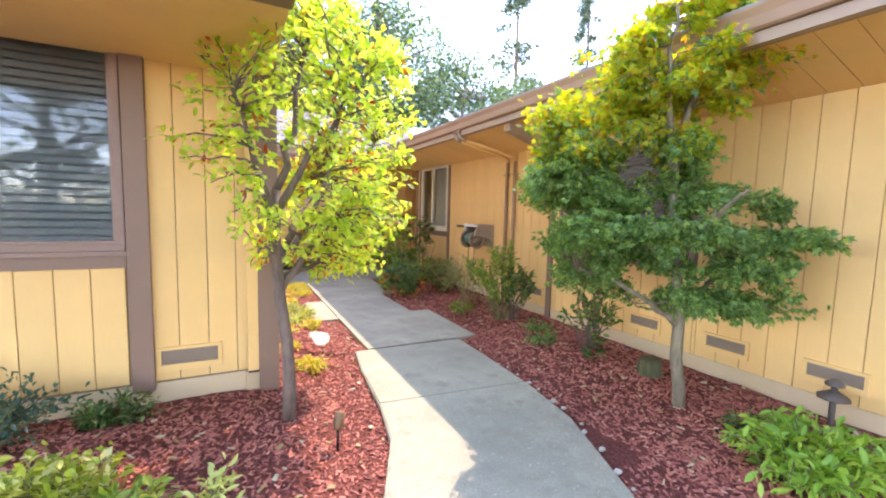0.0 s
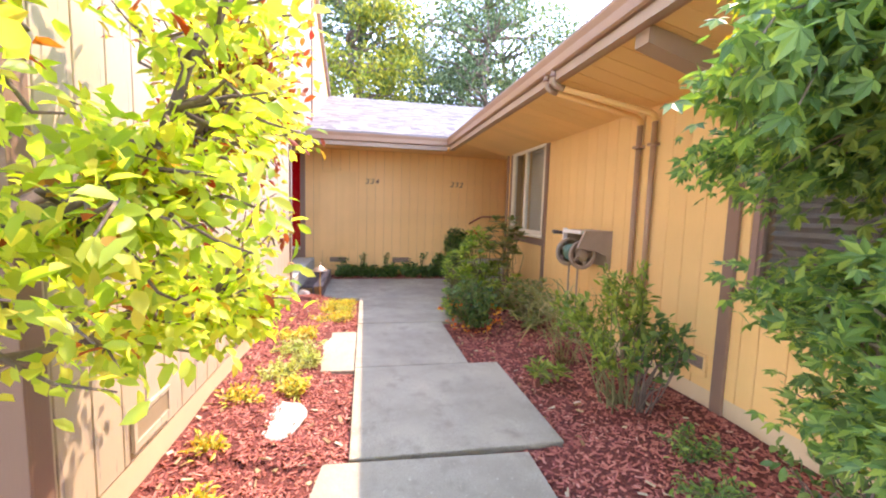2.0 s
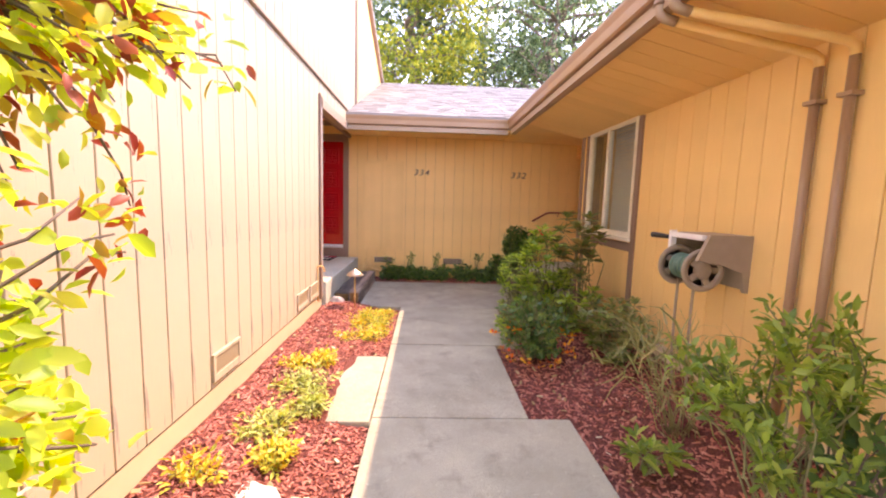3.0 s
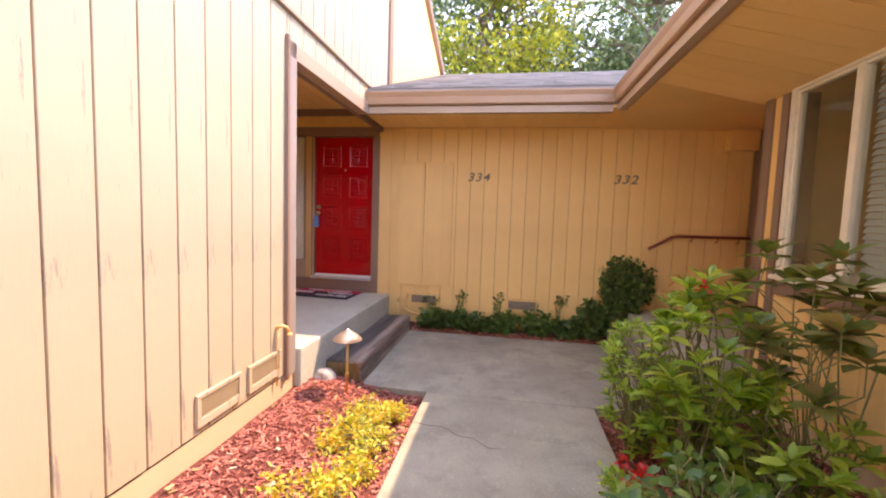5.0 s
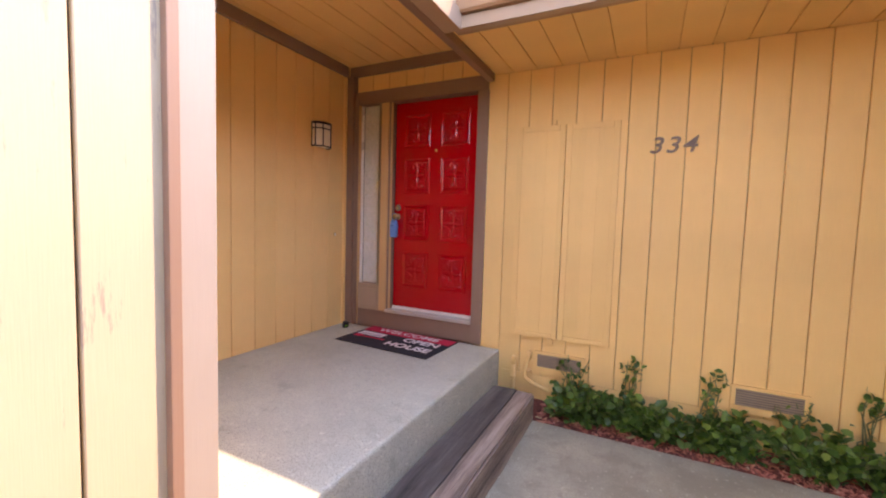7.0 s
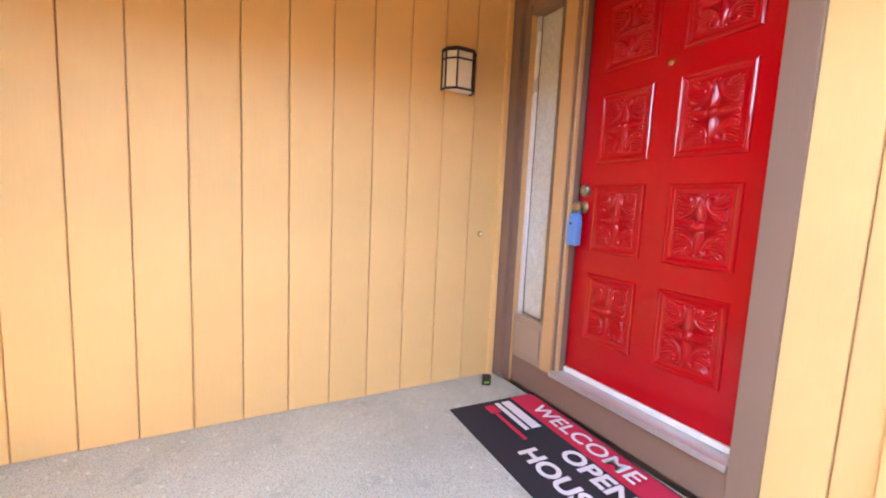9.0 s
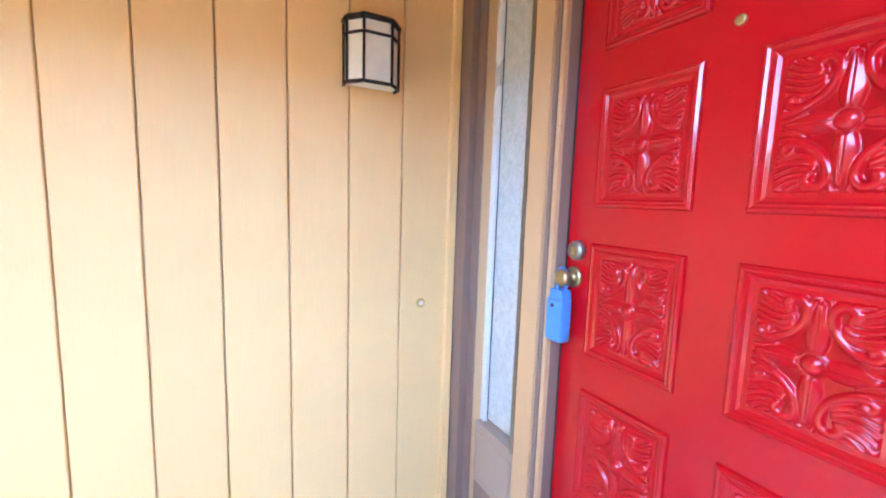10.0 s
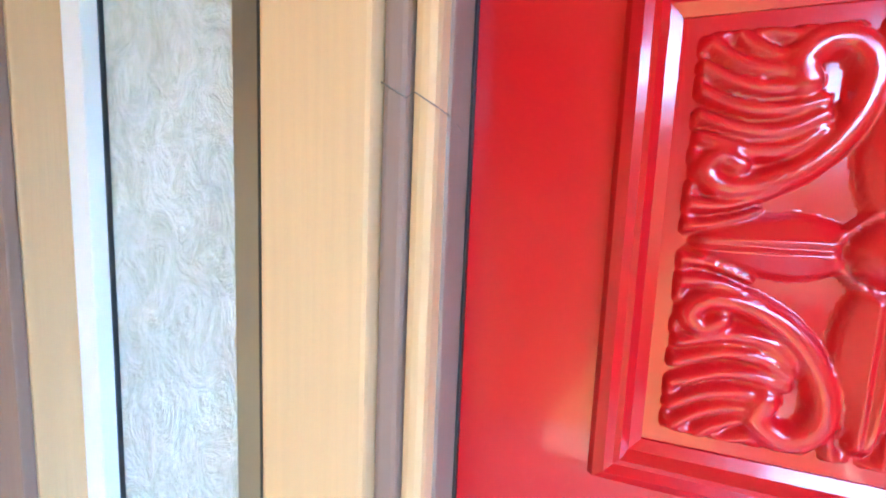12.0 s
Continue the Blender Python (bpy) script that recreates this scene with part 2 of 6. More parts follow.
vent_dark = simple("vent_mesh_shadow", (0.17, 0.13, 0.10), 0.8)
# Tan screen of the sunlit vents, with its shade mixed into the colour.
vent_tan = simple("tan_shaded_vent_screen", (0.34, 0.255, 0.15), 0.7)
vent_mesh = simple("brown_vent_screen", (0.33, 0.24, 0.175), 0.6)
sill_metal = simple("aluminium_threshold", (0.62, 0.62, 0.60), 0.35, 0.7)
white_paint = simple("white_paint", (0.76, 0.74, 0.70), 0.5)
stone_mat = simple("pale_flagstone", (0.58, 0.52, 0.44), 0.9, 0, 0.25, 9, 0.5)
rock_mat = simple("grey_rock", (0.42, 0.38, 0.34), 0.9, 0, 0.3, 14, 0.6)
reel_plastic = simple("tan_plastic", (0.36, 0.275, 0.20), 0.5)
reel_grey = simple("grey_plastic", (0.32, 0.31, 0.29), 0.5)
hose_mat = simple("grey_green_hose", (0.09, 0.19, 0.14), 0.5)
red_rail = simple("red_brown_handrail", (0.24, 0.05, 0.035), 0.45)
dirt_mat = simple("dry_lawn_soil", (0.20, 0.17, 0.09), 0.95, 0, 0.3, 3, 0.4)


# ---- building helpers ----
def box(bm, x0, y0, z0, x1, y1, z1, bevel=0.0):
    m = Matrix.Translation(((x0 + x1) / 2, (y0 + y1) / 2, (z0 + z1) / 2)) @ Matrix.Diagonal((abs(x1 - x0), abs(y1 - y0), abs(z1 - z0), 1))
    made = bmesh.ops.create_cube(bm, size=1, matrix=m)
    if bevel:
        edges = {e for v in made["verts"] for e in v.link_edges}
        bmesh.ops.bevel(bm, geom=list(edges), offset=bevel, segments=2, affect="EDGES", profile=0.6)
    return bm


def boxed(x0, y0, z0, x1, y1, z1, bevel=0.0):
    return box(bmesh.new(), x0, y0, z0, x1, y1, z1, bevel)


def extrude(outline, a, b, axis="y"):
    """A prism: an outline of (u, v) points drawn from a to b along an axis."""
    bm = bmesh.new()
    place = {"y": lambda u, v, w: (u, w, v), "x": lambda u, v, w: (w, u, v), "z": lambda u, v, w: (u, v, w)}[axis]
    ends = [[bm.verts.new(place(u, v, w)) for u, v in outline] for w in (a, b)]
    n = len(outline)
    for i in range(n):
        bm.faces.new((ends[0][i], ends[0][(i + 1) % n], ends[1][(i + 1) % n], ends[1][i]))
    bm.faces.new(ends[0][::-1])
    bm.faces.new(ends[1])
    bmesh.ops.recalc_face_normals(bm, faces=bm.faces)
    return bm


def tube(bm, points, radii, sides=8, cap=True):
    """A tapered tube along points."""
    pts = [Vector(p) for p in points]
    radii = radii if hasattr(radii, "__len__") else [radii] * len(pts)
    rings, side = [], None
    for i, p in enumerate(pts):
        way = (pts[min(i + 1, len(pts) - 1)] - pts[max(i - 1, 0)]).normalized()
        if side is None:
            side = way.orthogonal().normalized()
        side = (side - way * side.dot(way)).normalized()
        up = way.cross(side)
        rings.append([bm.verts.new(p + (side * math.cos(a) + up * math.sin(a)) * radii[i]) for a in (math.tau * k / sides for k in range(sides))])
    for r0, r1 in zip(rings, rings[1:]):
        for k in range(sides):
            f = bm.faces.new((r0[k], r0[(k + 1) % sides], r1[(k + 1) % sides], r1[k]))
            f.smooth = True
    if cap:
        bm.faces.new(rings[0][::-1])
        bm.faces.new(rings[-1])
    return bm


def lathe(bm, profile, at=(0, 0, 0), axis="z", sides=24):
    """A turned shape from (radius, height) pairs."""
    turn = {"z": Matrix.Identity(4), "y": pose(0, 0, 0, 90), "x": pose(0, 0, 0, 0, 90)}[axis]
    m = Matrix.Translation(at) @ turn
    rings = [[bm.verts.new(m @ Vector((r * math.cos(math.tau * k / sides), r * math.sin(math.tau * k / sides), h))) for k in range(sides)] for r, h in profile]
    for r0, r1 in zip(rings, rings[1:]):
        for k in range(sides):
            f = bm.faces.new((r0[k], r0[(k + 1) % sides], r1[(k + 1) % sides], r1[k]))
            f.smooth = True
    bm.faces.new(rings[0][::-1])
    bm.faces.new(rings[-1])
    bmesh.ops.recalc_face_normals(bm, faces=bm.faces)
    return bm


def mesh_of(name, bm, material):
    me = bpy.data.meshes.new(name)
    bm.to_mesh(me)
    bm.free()
    me.materials.append(material)
    return me


def part(name, bm, material, parent=None, label=""):
    """Links a bmesh as one mesh object under a thing or a part."""
    ob = new(name, mesh_of(name, bm, material))
    if parent:
        ob.parent = parent
        ob.matrix_parent_inverse = parent.matrix_basis.inverted()
    return tagged(ob, label)


def part_of(name, me, parent, m=None, label=""):
    ob = new(name, me)
    ob.parent = parent
    if m is not None:
        ob.matrix_basis = m
    return tagged(ob, label)


def structure(name, bm, material, label, category):
    return tagged(part(name, bm, material), label, category, kind="structure")


def thing(name, label, category, at=(0, 0, 0), group=""):
    ob = new(name)
    ob.empty_display_size = 0.1
    ob.matrix_basis = Matrix.Translation(at)
    return tagged(ob, label, category, group)


plank_meshes = {}


def plank_mesh(width, height, thick=0.016, material=None):
    """A siding board standing on z = 0 with its face towards +y and eased long edges."""
    key = (round(width, 3), round(height, 3), thick, (material or siding_mat).name)
    if key not in plank_meshes:
        w, e = width / 2 - (0.0042 if material else 0.0026), 0.003
        plank_meshes[key] = mesh_of("plank", extrude([(-w, 0), (-w, thick - e), (-w + e, thick), (w - e, thick), (w, thick - e), (w, 0)], 0, height, "z"), material or siding_mat)
    return plank_meshes[key]


def planks(wall, start, turn, length, z0, z1, step=0.2, first=None, material=None, z_at=None):
    """Upright boards along a wall from start = (x, y), the run turned by degrees about z; the boards face to the run's left."""
    u = Vector((math.cos(radians(turn)), math.sin(radians(turn)), 0))
    a = 0.0
    w = first or step
    while a < length - 0.01:
        w = min(w, length - a)
        mid = Vector((*start, z0)) + u * (a + w / 2)
        hi = z1 if z_at is None else z_at(a + w / 2)
        part_of("plank", plank_mesh(w, hi - z0, material=material), wall, pose(*mid, 0, 0, turn))
        a += w
        w = step


# ---- ground ----
def smooth(a, b, v):
    k = max(0.0, min(1.0, (v - a) / (b - a)))
    return k * k * (3 - 2 * k)


LEFT_EDGE = [(1.75, 5.50), (1.66, 4.9), (1.60, 4.16), (1.50, 3.6), (1.27, 3.07), (0.85, 2.45), (0.2, 1.75), (-0.8, 1.0), (-2.2, 0.3), (-4.0, -0.2)]
RIGHT_EDGE = [(3.10, 5.45), (3.09, 4.9), (3.04, 4.02), (2.93, 3.3), (2.60, 2.46), (2.1, 1.65), (1.4, 0.8), (0.5, 0.05), (-0.9, -0.75), (-2.8, -1.4)]


def edge_at(edge, y):
    for (x0, y0), (x1, y1) in zip(edge, edge[1:]):
        if y1 <= y <= y0:
            return x0 + (x1 - x0) * (y0 - y) / (y0 - y1)
    return edge[0][0] if y > edge[0][1] else edge[-1][0]


def bed_height(x, y):
    """The mulch: low beside the path, banked up towards the walls."""
    left = edge_at(LEFT_EDGE, y) if y < 5.5 else 1.91
    right = edge_at(RIGHT_EDGE, y) if y < 5.5 else 3.40
    d = left - x if x < (left + right) / 2 else x - right
    base = -0.045 + 0.15 * smooth(0.0, 1.0, d)
    if y > 10.2:
        base = -0.06 + 0.10 * smooth(11.9, 12.5, y)
    return base + 0.022 * noise.noise((x * 2.1, y * 2.1, 3.0)) + 0.008 * noise.noise((x * 9, y * 9, 1.0))


bm = bmesh.new()
bmesh.ops.create_grid(bm, x_segments=2, y_segments=2, size=600, matrix=Matrix.Translation((0, 0, -0.16)))
structure("ground", bm, dirt_mat, "dry soil ground reaching far around the houses", "ground")

bm = bmesh.new()
bmesh.ops.create_grid(bm, x_segments=130, y_segments=190, size=1, matrix=Matrix.Translation((1.0, 4.2, 0)) @ Matrix.Diagonal((5.2, 8.5, 1, 1)))
for v in bm.verts:
    v.co.z = bed_height(v.co.x, v.co.y)
for f in bm.faces:
    f.smooth = True
mulch = structure("mulch_bed", bm, mulch_mat, "red-brown bark mulch beds along the path and walls", "mulch bed")

path = tagged(new("path"), "pale grey concrete slab garden path with offset slabs", "path", kind="structure")


def slab(x0, y0, x1, y1, z=0.0, depth=0.13):
    return part("slab", boxed(x0, y0, z - depth, x1, y1, z, 0.012), path_mat, path)


slab(1.91, 5.525, 3.40, 7.045)
slab(1.91, 7.055, 3.09, 8.62, -0.002)
slab(1.53, 6.99, 1.902, 8.26, -0.004)
slab(1.91, 8.63, 3.38, 10.25, 0.001)
slab(1.25, 10.26, 4.70, 12.2, -0.001).data.materials[0] = path_pale
crack = [(1.93, 9.68, 0.0005), (2.06, 9.655, 0.0008), (2.15, 9.665, 0.0008), (2.28, 9.56, 0.0008), (2.40, 9.545, 0.0008), (2.52, 9.44, 0.0006), (2.60, 9.45, 0.0)]
part("crack", tube(bmesh.new(), crack, 0.0032, 5), vent_dark, path, "thin dark crack in the concrete")
for k0, k1, z in ((0, 2, 0.0), (2, 5, 0.004), (5, 9, 0.008)):
    out = LEFT_EDGE[k0:k1 + 1] + RIGHT_EDGE[k0:k1 + 1][::-1]
    bm = extrude(out, z - 0.13, z, "z")
    top = [e for e in bm.edges if all(abs(v.co.z - z) < 1e-5 for v in e.verts)]
    bmesh.ops.bevel(bm, geom=top, offset=0.01, segments=2, affect="EDGES")
    part("slab", bm, path_mat, path)

# ---- the house on the sunny side ----
WX, EY, RX = 0.84, 12.5, 4.65


def gable(y):
    return 4.95 + 0.37 * min(y - 4.65, 16.75 - y)


wall_west = tagged(new("wall_west"), "sunlit cream wall of upright grooved boards with peeling paint", "wall", kind="structure")
part("core", boxed(0.62, 4.60, 0.26, WX - 0.016, 9.72, 3.14), groove_black, wall_west)
part("core", boxed(0.62, 9.72, 2.93, WX - 0.016, 11.62, 3.14), siding_soft, wall_west)
planks(wall_west, (WX - 0.016, 9.70), -90, 5.0, 0.28, 3.12, 0.216, material=siding_sunlit_worn)
planks(wall_west, (WX - 0.016, 11.46), -90, 1.76, 2.935, 3.12, 0.216, material=siding_sunlit_worn)
part("corner_board", boxed(0.70, 4.583, 0.05, WX + 0.014, 4.599, 3.12, 0.003), trim_mat, wall_west, "brown corner board")
part("end_plank", boxed(0.616, 4.586, 0.28, 0.697, 4.599, 2.66, 0.003), siding_mat, wall_west)
part("flashing", boxed(WX - 0.02, 4.62, 3.13, WX + 0.03, 11.52, 3.17, 0.006), trim_light, wall_west, "pale ledge strip between two storeys")
part("foundation", boxed(0.60, 4.63, -0.25, WX - 0.012, 9.86, 0.26, 0.004), found_mat, wall_west)
bm = extrude([(4.62, 3.16), (12.3, 3.16), (12.3, gable(12.3)), (10.7, gable(10.7)), (4.62, gable(4.65))], 0.62, WX - 0.012, "x")
part("core", bm, groove_black, wall_west)
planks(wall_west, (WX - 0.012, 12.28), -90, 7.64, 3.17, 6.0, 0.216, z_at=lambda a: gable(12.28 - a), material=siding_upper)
part("corner_board", boxed(WX - 0.06, 12.28, 3.25, WX + 0.035, 12.44, gable(12.4), 0.006), trim_mat, wall_west, "brown corner board")
bm = extrude([(12.44, 3.05), (16.7, 3.05), (16.75, 4.95), (12.44, gable(12.44))], 0.55, WX - 0.03, "x")
part("core", bm, siding_soft, wall_west)
bm = extrude([(16.86, 4.91), (10.7, gable(10.7)), (10.7, gable(10.7) + 0.16), (16.90, 5.03)], 0.5, WX + 0.05, "x")
part("rake_board", bm, trim_mat, wall_west, "brown rake board under the roof edge")
bm = extrude([(10.7, gable(10.7)), (4.3, gable(4.3)), (4.3, gable(4.3) + 0.16), (10.7, gable(10.7) + 0.16)], 0.5, WX + 0.05, "x")
part("rake_board", bm, trim_mat, wall_west)
part("corner_post", boxed(WX - 0.10, 4.585, 0.24, WX + 0.012, 4.70, 3.0, 0.006), trim_mat, wall_west, "brown corner post")
roof_house = extrude([(3.9, 4.78), (10.7, gable(10.7) + 0.17), (17.3, 4.86), (17.3, 4.80), (10.7, gable(10.7) + 0.1), (3.9, 4.70)], -7.5, WX + 0.06, "x")
structure("roof_west", roof_house, roof_mat, "grey shingle roof of the taller house", "roof")

# porch opening frame
porch_frame = tagged(new("trim_1"), "brown painted timber frame of the porch opening", "trim", kind="structure")
part("post", boxed(WX - 0.16, 9.70, 0.26, WX + 0.022, 9.815, 2.93, 0.006), post_mat, porch_frame)
part("post_edge", boxed(WX + 0.0, 9.672, 0.24, WX + 0.03, 9.705, 2.95, 0.004), trim_mat, porch_frame)
part("header", boxed(WX - 0.10, 9.70, 2.80, WX + 0.022, 11.50, 2.93, 0.006), trim_light, porch_frame)
part("header_inner", boxed(WX - 0.16, 9.84, 2.80, WX - 0.10, 12.48, 3.10, 0.004), trim_mat, porch_frame)

# front wall with the near window
wall_front = tagged(new("wall_front"), "shaded cream board wall below and beside a wide window", "wall", kind="structure")
WY = 4.65
part("core", boxed(-0.06, WY + 0.016, 0.26, 0.80, WY + 0.2, 2.95), groove_mat, wall_front)
part("core", boxed(-5.0, WY + 0.016, 0.26, -0.06, WY + 0.2, 1.2), groove_mat, wall_front)
part("core", boxed(-5.0, WY + 0.016, 2.86, -0.06, WY + 0.2, 3.1), siding_soft, wall_front)
part("core", boxed(-5.0, WY + 0.016, 1.2, -3.2, WY + 0.2, 2.86), siding_soft, wall_front)
part("core", boxed(-5.0, WY + 0.02, 3.1, 0.6, WY + 0.2, 4.9), siding_soft, wall_front)
planks(wall_front, (0.74, WY + 0.016), 180, 0.78, 0.28, 2.66, 0.2)
planks(wall_front, (-0.18, WY + 0.016), 180, 4.8, 0.28, 1.18, 0.2)
part("foundation", boxed(-5.0, WY + 0.012, -0.25, 0.80, WY + 0.2, 0.26, 0.004), found_mat, wall_front)
part("post", boxed(-0.16, WY - 0.05, 0.22, -0.02, WY + 0.02, 2.7, 0.008), trim_mat, wall_front, "brown post beside the window")
part("apron_board", boxed(-5.0, WY - 0.02, 1.165, -0.165, WY + 0.02, 1.29, 0.005), trim_mat, wall_front, "brown board under the window")
part("head_board", boxed(-5.0, WY - 0.02, 2.80, -0.165, WY + 0.02, 3.0, 0.005), trim_mat, wall_front, "brown board over the window")
structure("soffit_front", boxed(-5.0, 3.3, 2.66, WX - 0.03, WY + 0.01, 2.72), siding_soft, "cream eave soffit over the near window", "soffit")
structure("roof_front", extrude([(3.2, 2.72), (4.66, 3.25), (4.66, 3.31), (3.2, 2.80)], -5.2, WX - 0.02, "x"), roof_mat, "low shingle roof over the near window", "roof")
structure("fascia_front", boxed(-5.2, 3.17, 2.64, WX - 0.02, 3.298, 2.84, 0.005), trim_mat, "brown eave fascia", "trim")

# rear and side walls that close the taller house
structure("wall_back_west", boxed(-7.4, 4.87, -0.2, -7.2, 16.6, 4.7), siding_soft, "plain cream back wall", "wall")
structure("wall_side_front", boxed(-7.2, 4.67, -0.2, -5.02, 4.85, 4.8), siding_soft, "plain cream wall", "wall")

# ---- porch ----
porch = tagged(new("porch_floor"), "pale blue-grey concrete porch slab with worn edge", "porch floor", kind="structure")
part("slab", boxed(-0.9, 9.86, -0.2, 0.885, 12.47, 0.44, 0.018), porch_mat, porch)
wall_porch = tagged(new("wall_porch"), "cream grooved board wall inside the porch", "wall", kind="structure")
PX = -0.88
part("core", boxed(PX - 0.2, 9.6, 0.2, PX - 0.016, 12.7, 3.2), groove_light, wall_porch)
planks(wall_porch, (PX - 0.016, 12.405), -90, 2.6, 0.442, 3.10, 0.215)
part("corner_strip", boxed(PX - 0.016, 12.40, 0.442, PX + 0.022, 12.435, 3.02, 0.003), siding_soft, wall_porch)
part("core", boxed(PX, 9.62, 0.2, 0.62, 9.82, 3.2), siding_soft, wall_porch)
planks(wall_porch, (PX + 0.03, 9.82), 0, 1.5, 0.442, 3.10, 0.2)
part("top_trim", boxed(PX - 0.01, 9.84, 3.03, PX + 0.03, 12.44, 3.13, 0.004), trim_mat, wall_porch, "brown ceiling trim")
bm = bmesh.new()
for k in range(9):
    x0 = PX - 0.1 + k * 0.2
    box(bm, x0, 9.66, 3.13, x0 + 0.193, 12.6, 3.15, 0.003)
box(bm, PX - 0.1, 9.66, 3.152, 0.80, 12.6, 3.2)
structure("ceiling_porch", bm, siding_soft, "cream boarded porch ceiling", "ceiling")

# ---- end wall ----
wall_north = tagged(new("wall_north"), "shaded cream end wall of upright grooved boards", "wall", kind="structure")
part("core", boxed(0.62, EY + 0.016, 0.2, 5.9, EY + 0.22, 2.95), groove_mid, wall_north)
planks(wall_north, (5.62, EY + 0.016), 180, 4.94, 0.26, 2.86, 0.194, first=0.10)
part("foundation", boxed(0.68, EY + 0.014, -0.25, 5.9, EY + 0.2, 0.2), found_mat, wall_north)
part("base_board", boxed(0.70, EY + 0.004, -0.1, 5.6, EY + 0.014, 0.255, 0.002), siding_soft, wall_north)
# door wall inside the porch
part("core", boxed(-1.1, 12.62, 0.2, 0.62, 12.74, 0.46), trim_mat, wall_north)
part("core", boxed(-1.1, EY + 0.016, 2.98, 0.62, 12.74, 3.2), siding_soft, wall_north)
planks(wall_north, (0.62, EY + 0.016), 180, 1.4, 2.875, 3.06, 0.2)
part("core", boxed(-0.84, 12.52, 2.86, 0.62, 12.74, 2.98), siding_soft, wall_north)

# soffits and gutters of the end wing and the shaded wing
soffit_north = structure("soffit_north", boxed(0.70, 11.53, 2.876, 3.8, EY + 0.01, 2.90), siding_soft, "cream boarded soffit of the end wing", "soffit")
board = mesh_of("board", boxed(-0.0995, 11.53, 2.864, 0.0995, EY + 0.01, 2.8755, 0.002), siding_soft)
for k in range(15):
    part_of("board", board, soffit_north, Matrix.Translation((0.8 + k * 0.206, 0, 0)))



def gutter(name, run, along, at, side, lo, hi, label):
    """A gutter with its fascia: along 'x' or 'y', outer face towards side (-1) of at."""
    ob = tagged(new(name), label, "gutter", kind="structure")
    z0 = 2.90
    prof = [(at, z0), (at - 0.085, z0), (at - 0.10, z0 + 0.015), (at - 0.10, z0 + 0.09), (at - 0.115, z0 + 0.14), (at - 0.115, z0 + 0.155), (at - 0.103, z0 + 0.155), (at - 0.088, z0 + 0.09), (at - 0.088, z0 + 0.02), (at, z0 + 0.012)]
    part("trough", extrude(prof, lo, hi, run), gutter_mat, ob)
    part("fascia", extrude([(at + 0.002, 2.815), (at + 0.03, 2.815), (at + 0.03, 3.05), (at + 0.002, 3.05)], lo, hi, run), gutter_mat, ob)
    part("drip_board", extrude([(at - 0.06, 2.815), (at + 0.001, 2.815), (at + 0.001, 2.893), (at - 0.06, 2.893)], lo, hi, run), trim_light, ob)
    return ob


gutter("gutter_north", "x", "x", 11.56, -1, 0.80, 3.66, "brown metal gutter and fascia of the end wing")
gutter("gutter_east", "y", "y", 3.76, -1, -4.0, 11.46, "brown metal gutter and fascia of the shaded wing")

# ---- shaded wing ----
wall_east = tagged(new("wall_east"), "shaded orange-cream board wall of the long wing", "wall", kind="structure")
SOFFIT = 2.62


def wall_run(y0, y1, z0, z1):
    part("core", boxed(RX + 0.016, y0, z0, RX + 0.2, y1, z1), groove_mat, wall_east)
    planks(wall_east, (RX + 0.016, y0), 90, y1 - y0, z0 + 0.005, z1, 0.205)


wall_run(-4.0, 3.42, 0.25, SOFFIT)
wall_run(3.42, 5.40, 0.25, 1.10)
wall_run(5.40, 8.76, 0.25, SOFFIT)
wall_run(8.76, 10.22, 0.25, 1.20)
wall_run(10.22, 10.45, 0.25, SOFFIT)
part("core", boxed(RX + 0.016, 3.42, 2.45, RX + 0.2, 5.40, SOFFIT + 0.2), siding_soft, wall_east)
part("foundation", boxed(RX + 0.01, -4.0, -0.25, RX + 0.2, 10.45, 0.25), found_mat, wall_east)
part("pilaster", boxed(RX - 0.03, 5.48, 0.12, RX - 0.001, 5.58, SOFFIT, 0.006), trim_mat, wall_east, "brown pilaster board")
part("corner_board", boxed(RX - 0.02, 10.40, 0.05, RX + 0.10, 10.50, SOFFIT + 0.1, 0.006), trim_mat, wall_east, "brown corner board")
part("return", boxed(RX + 0.10, 10.30, 0.0, 5.9, 10.48, 2.9), siding_soft, wall_east)
part("return", boxed(5.70, 10.48, 0.0, 5.9, 11.25, 2.9), siding_soft, wall_east)
structure("wall_back_east", boxed(9.4, -4.0, -0.2, 9.6, 16.0, 3.2), siding_soft, "plain cream back wall", "wall")
structure("wall_side_east", boxed(RX + 0.02, -4.2, -0.2, 9.4, -4.02, 3.0), siding_soft, "plain cream side wall", "wall")
bm = extrude([(3.775, 2.848), (RX + 0.02, SOFFIT + 0.012), (RX + 0.02, SOFFIT + 0.03), (3.775, 2.866)], -4.0, 10.6, "y")
soffit_east = structure("soffit_east", bm, siding_soft, "cream boarded eave soffit of the long wing", "soffit")
board = mesh_of("board", extrude([(3.775, 2.836), (RX + 0.016, 2.6215), (RX + 0.016, 2.633), (3.775, 2.8475)], -0.0995, 0.0995, "y"), siding_soft)
for k in range(71):
    y = 5.40 - 0.205 * 46 + 0.205 * (k + 0.5)
    if y < 10.55:
        part_of("board", board, soffit_east, Matrix.Translation((0, y, 0)))
structure("soffit_corner", extrude([(3.775, 2.845), (5.9, 2.80), (5.9, 2.82), (3.775, 2.865)], 10.6, 12.51, "y"), siding_soft, "cream soffit over the second entry", "soffit")
structure("beam_1", extrude([(3.78, 2.72), (RX, 2.46), (RX, 2.63), (3.78, 2.834)], 5.46, 5.60, "y"), trim_light, "brown eave beam across the soffit", "beam")


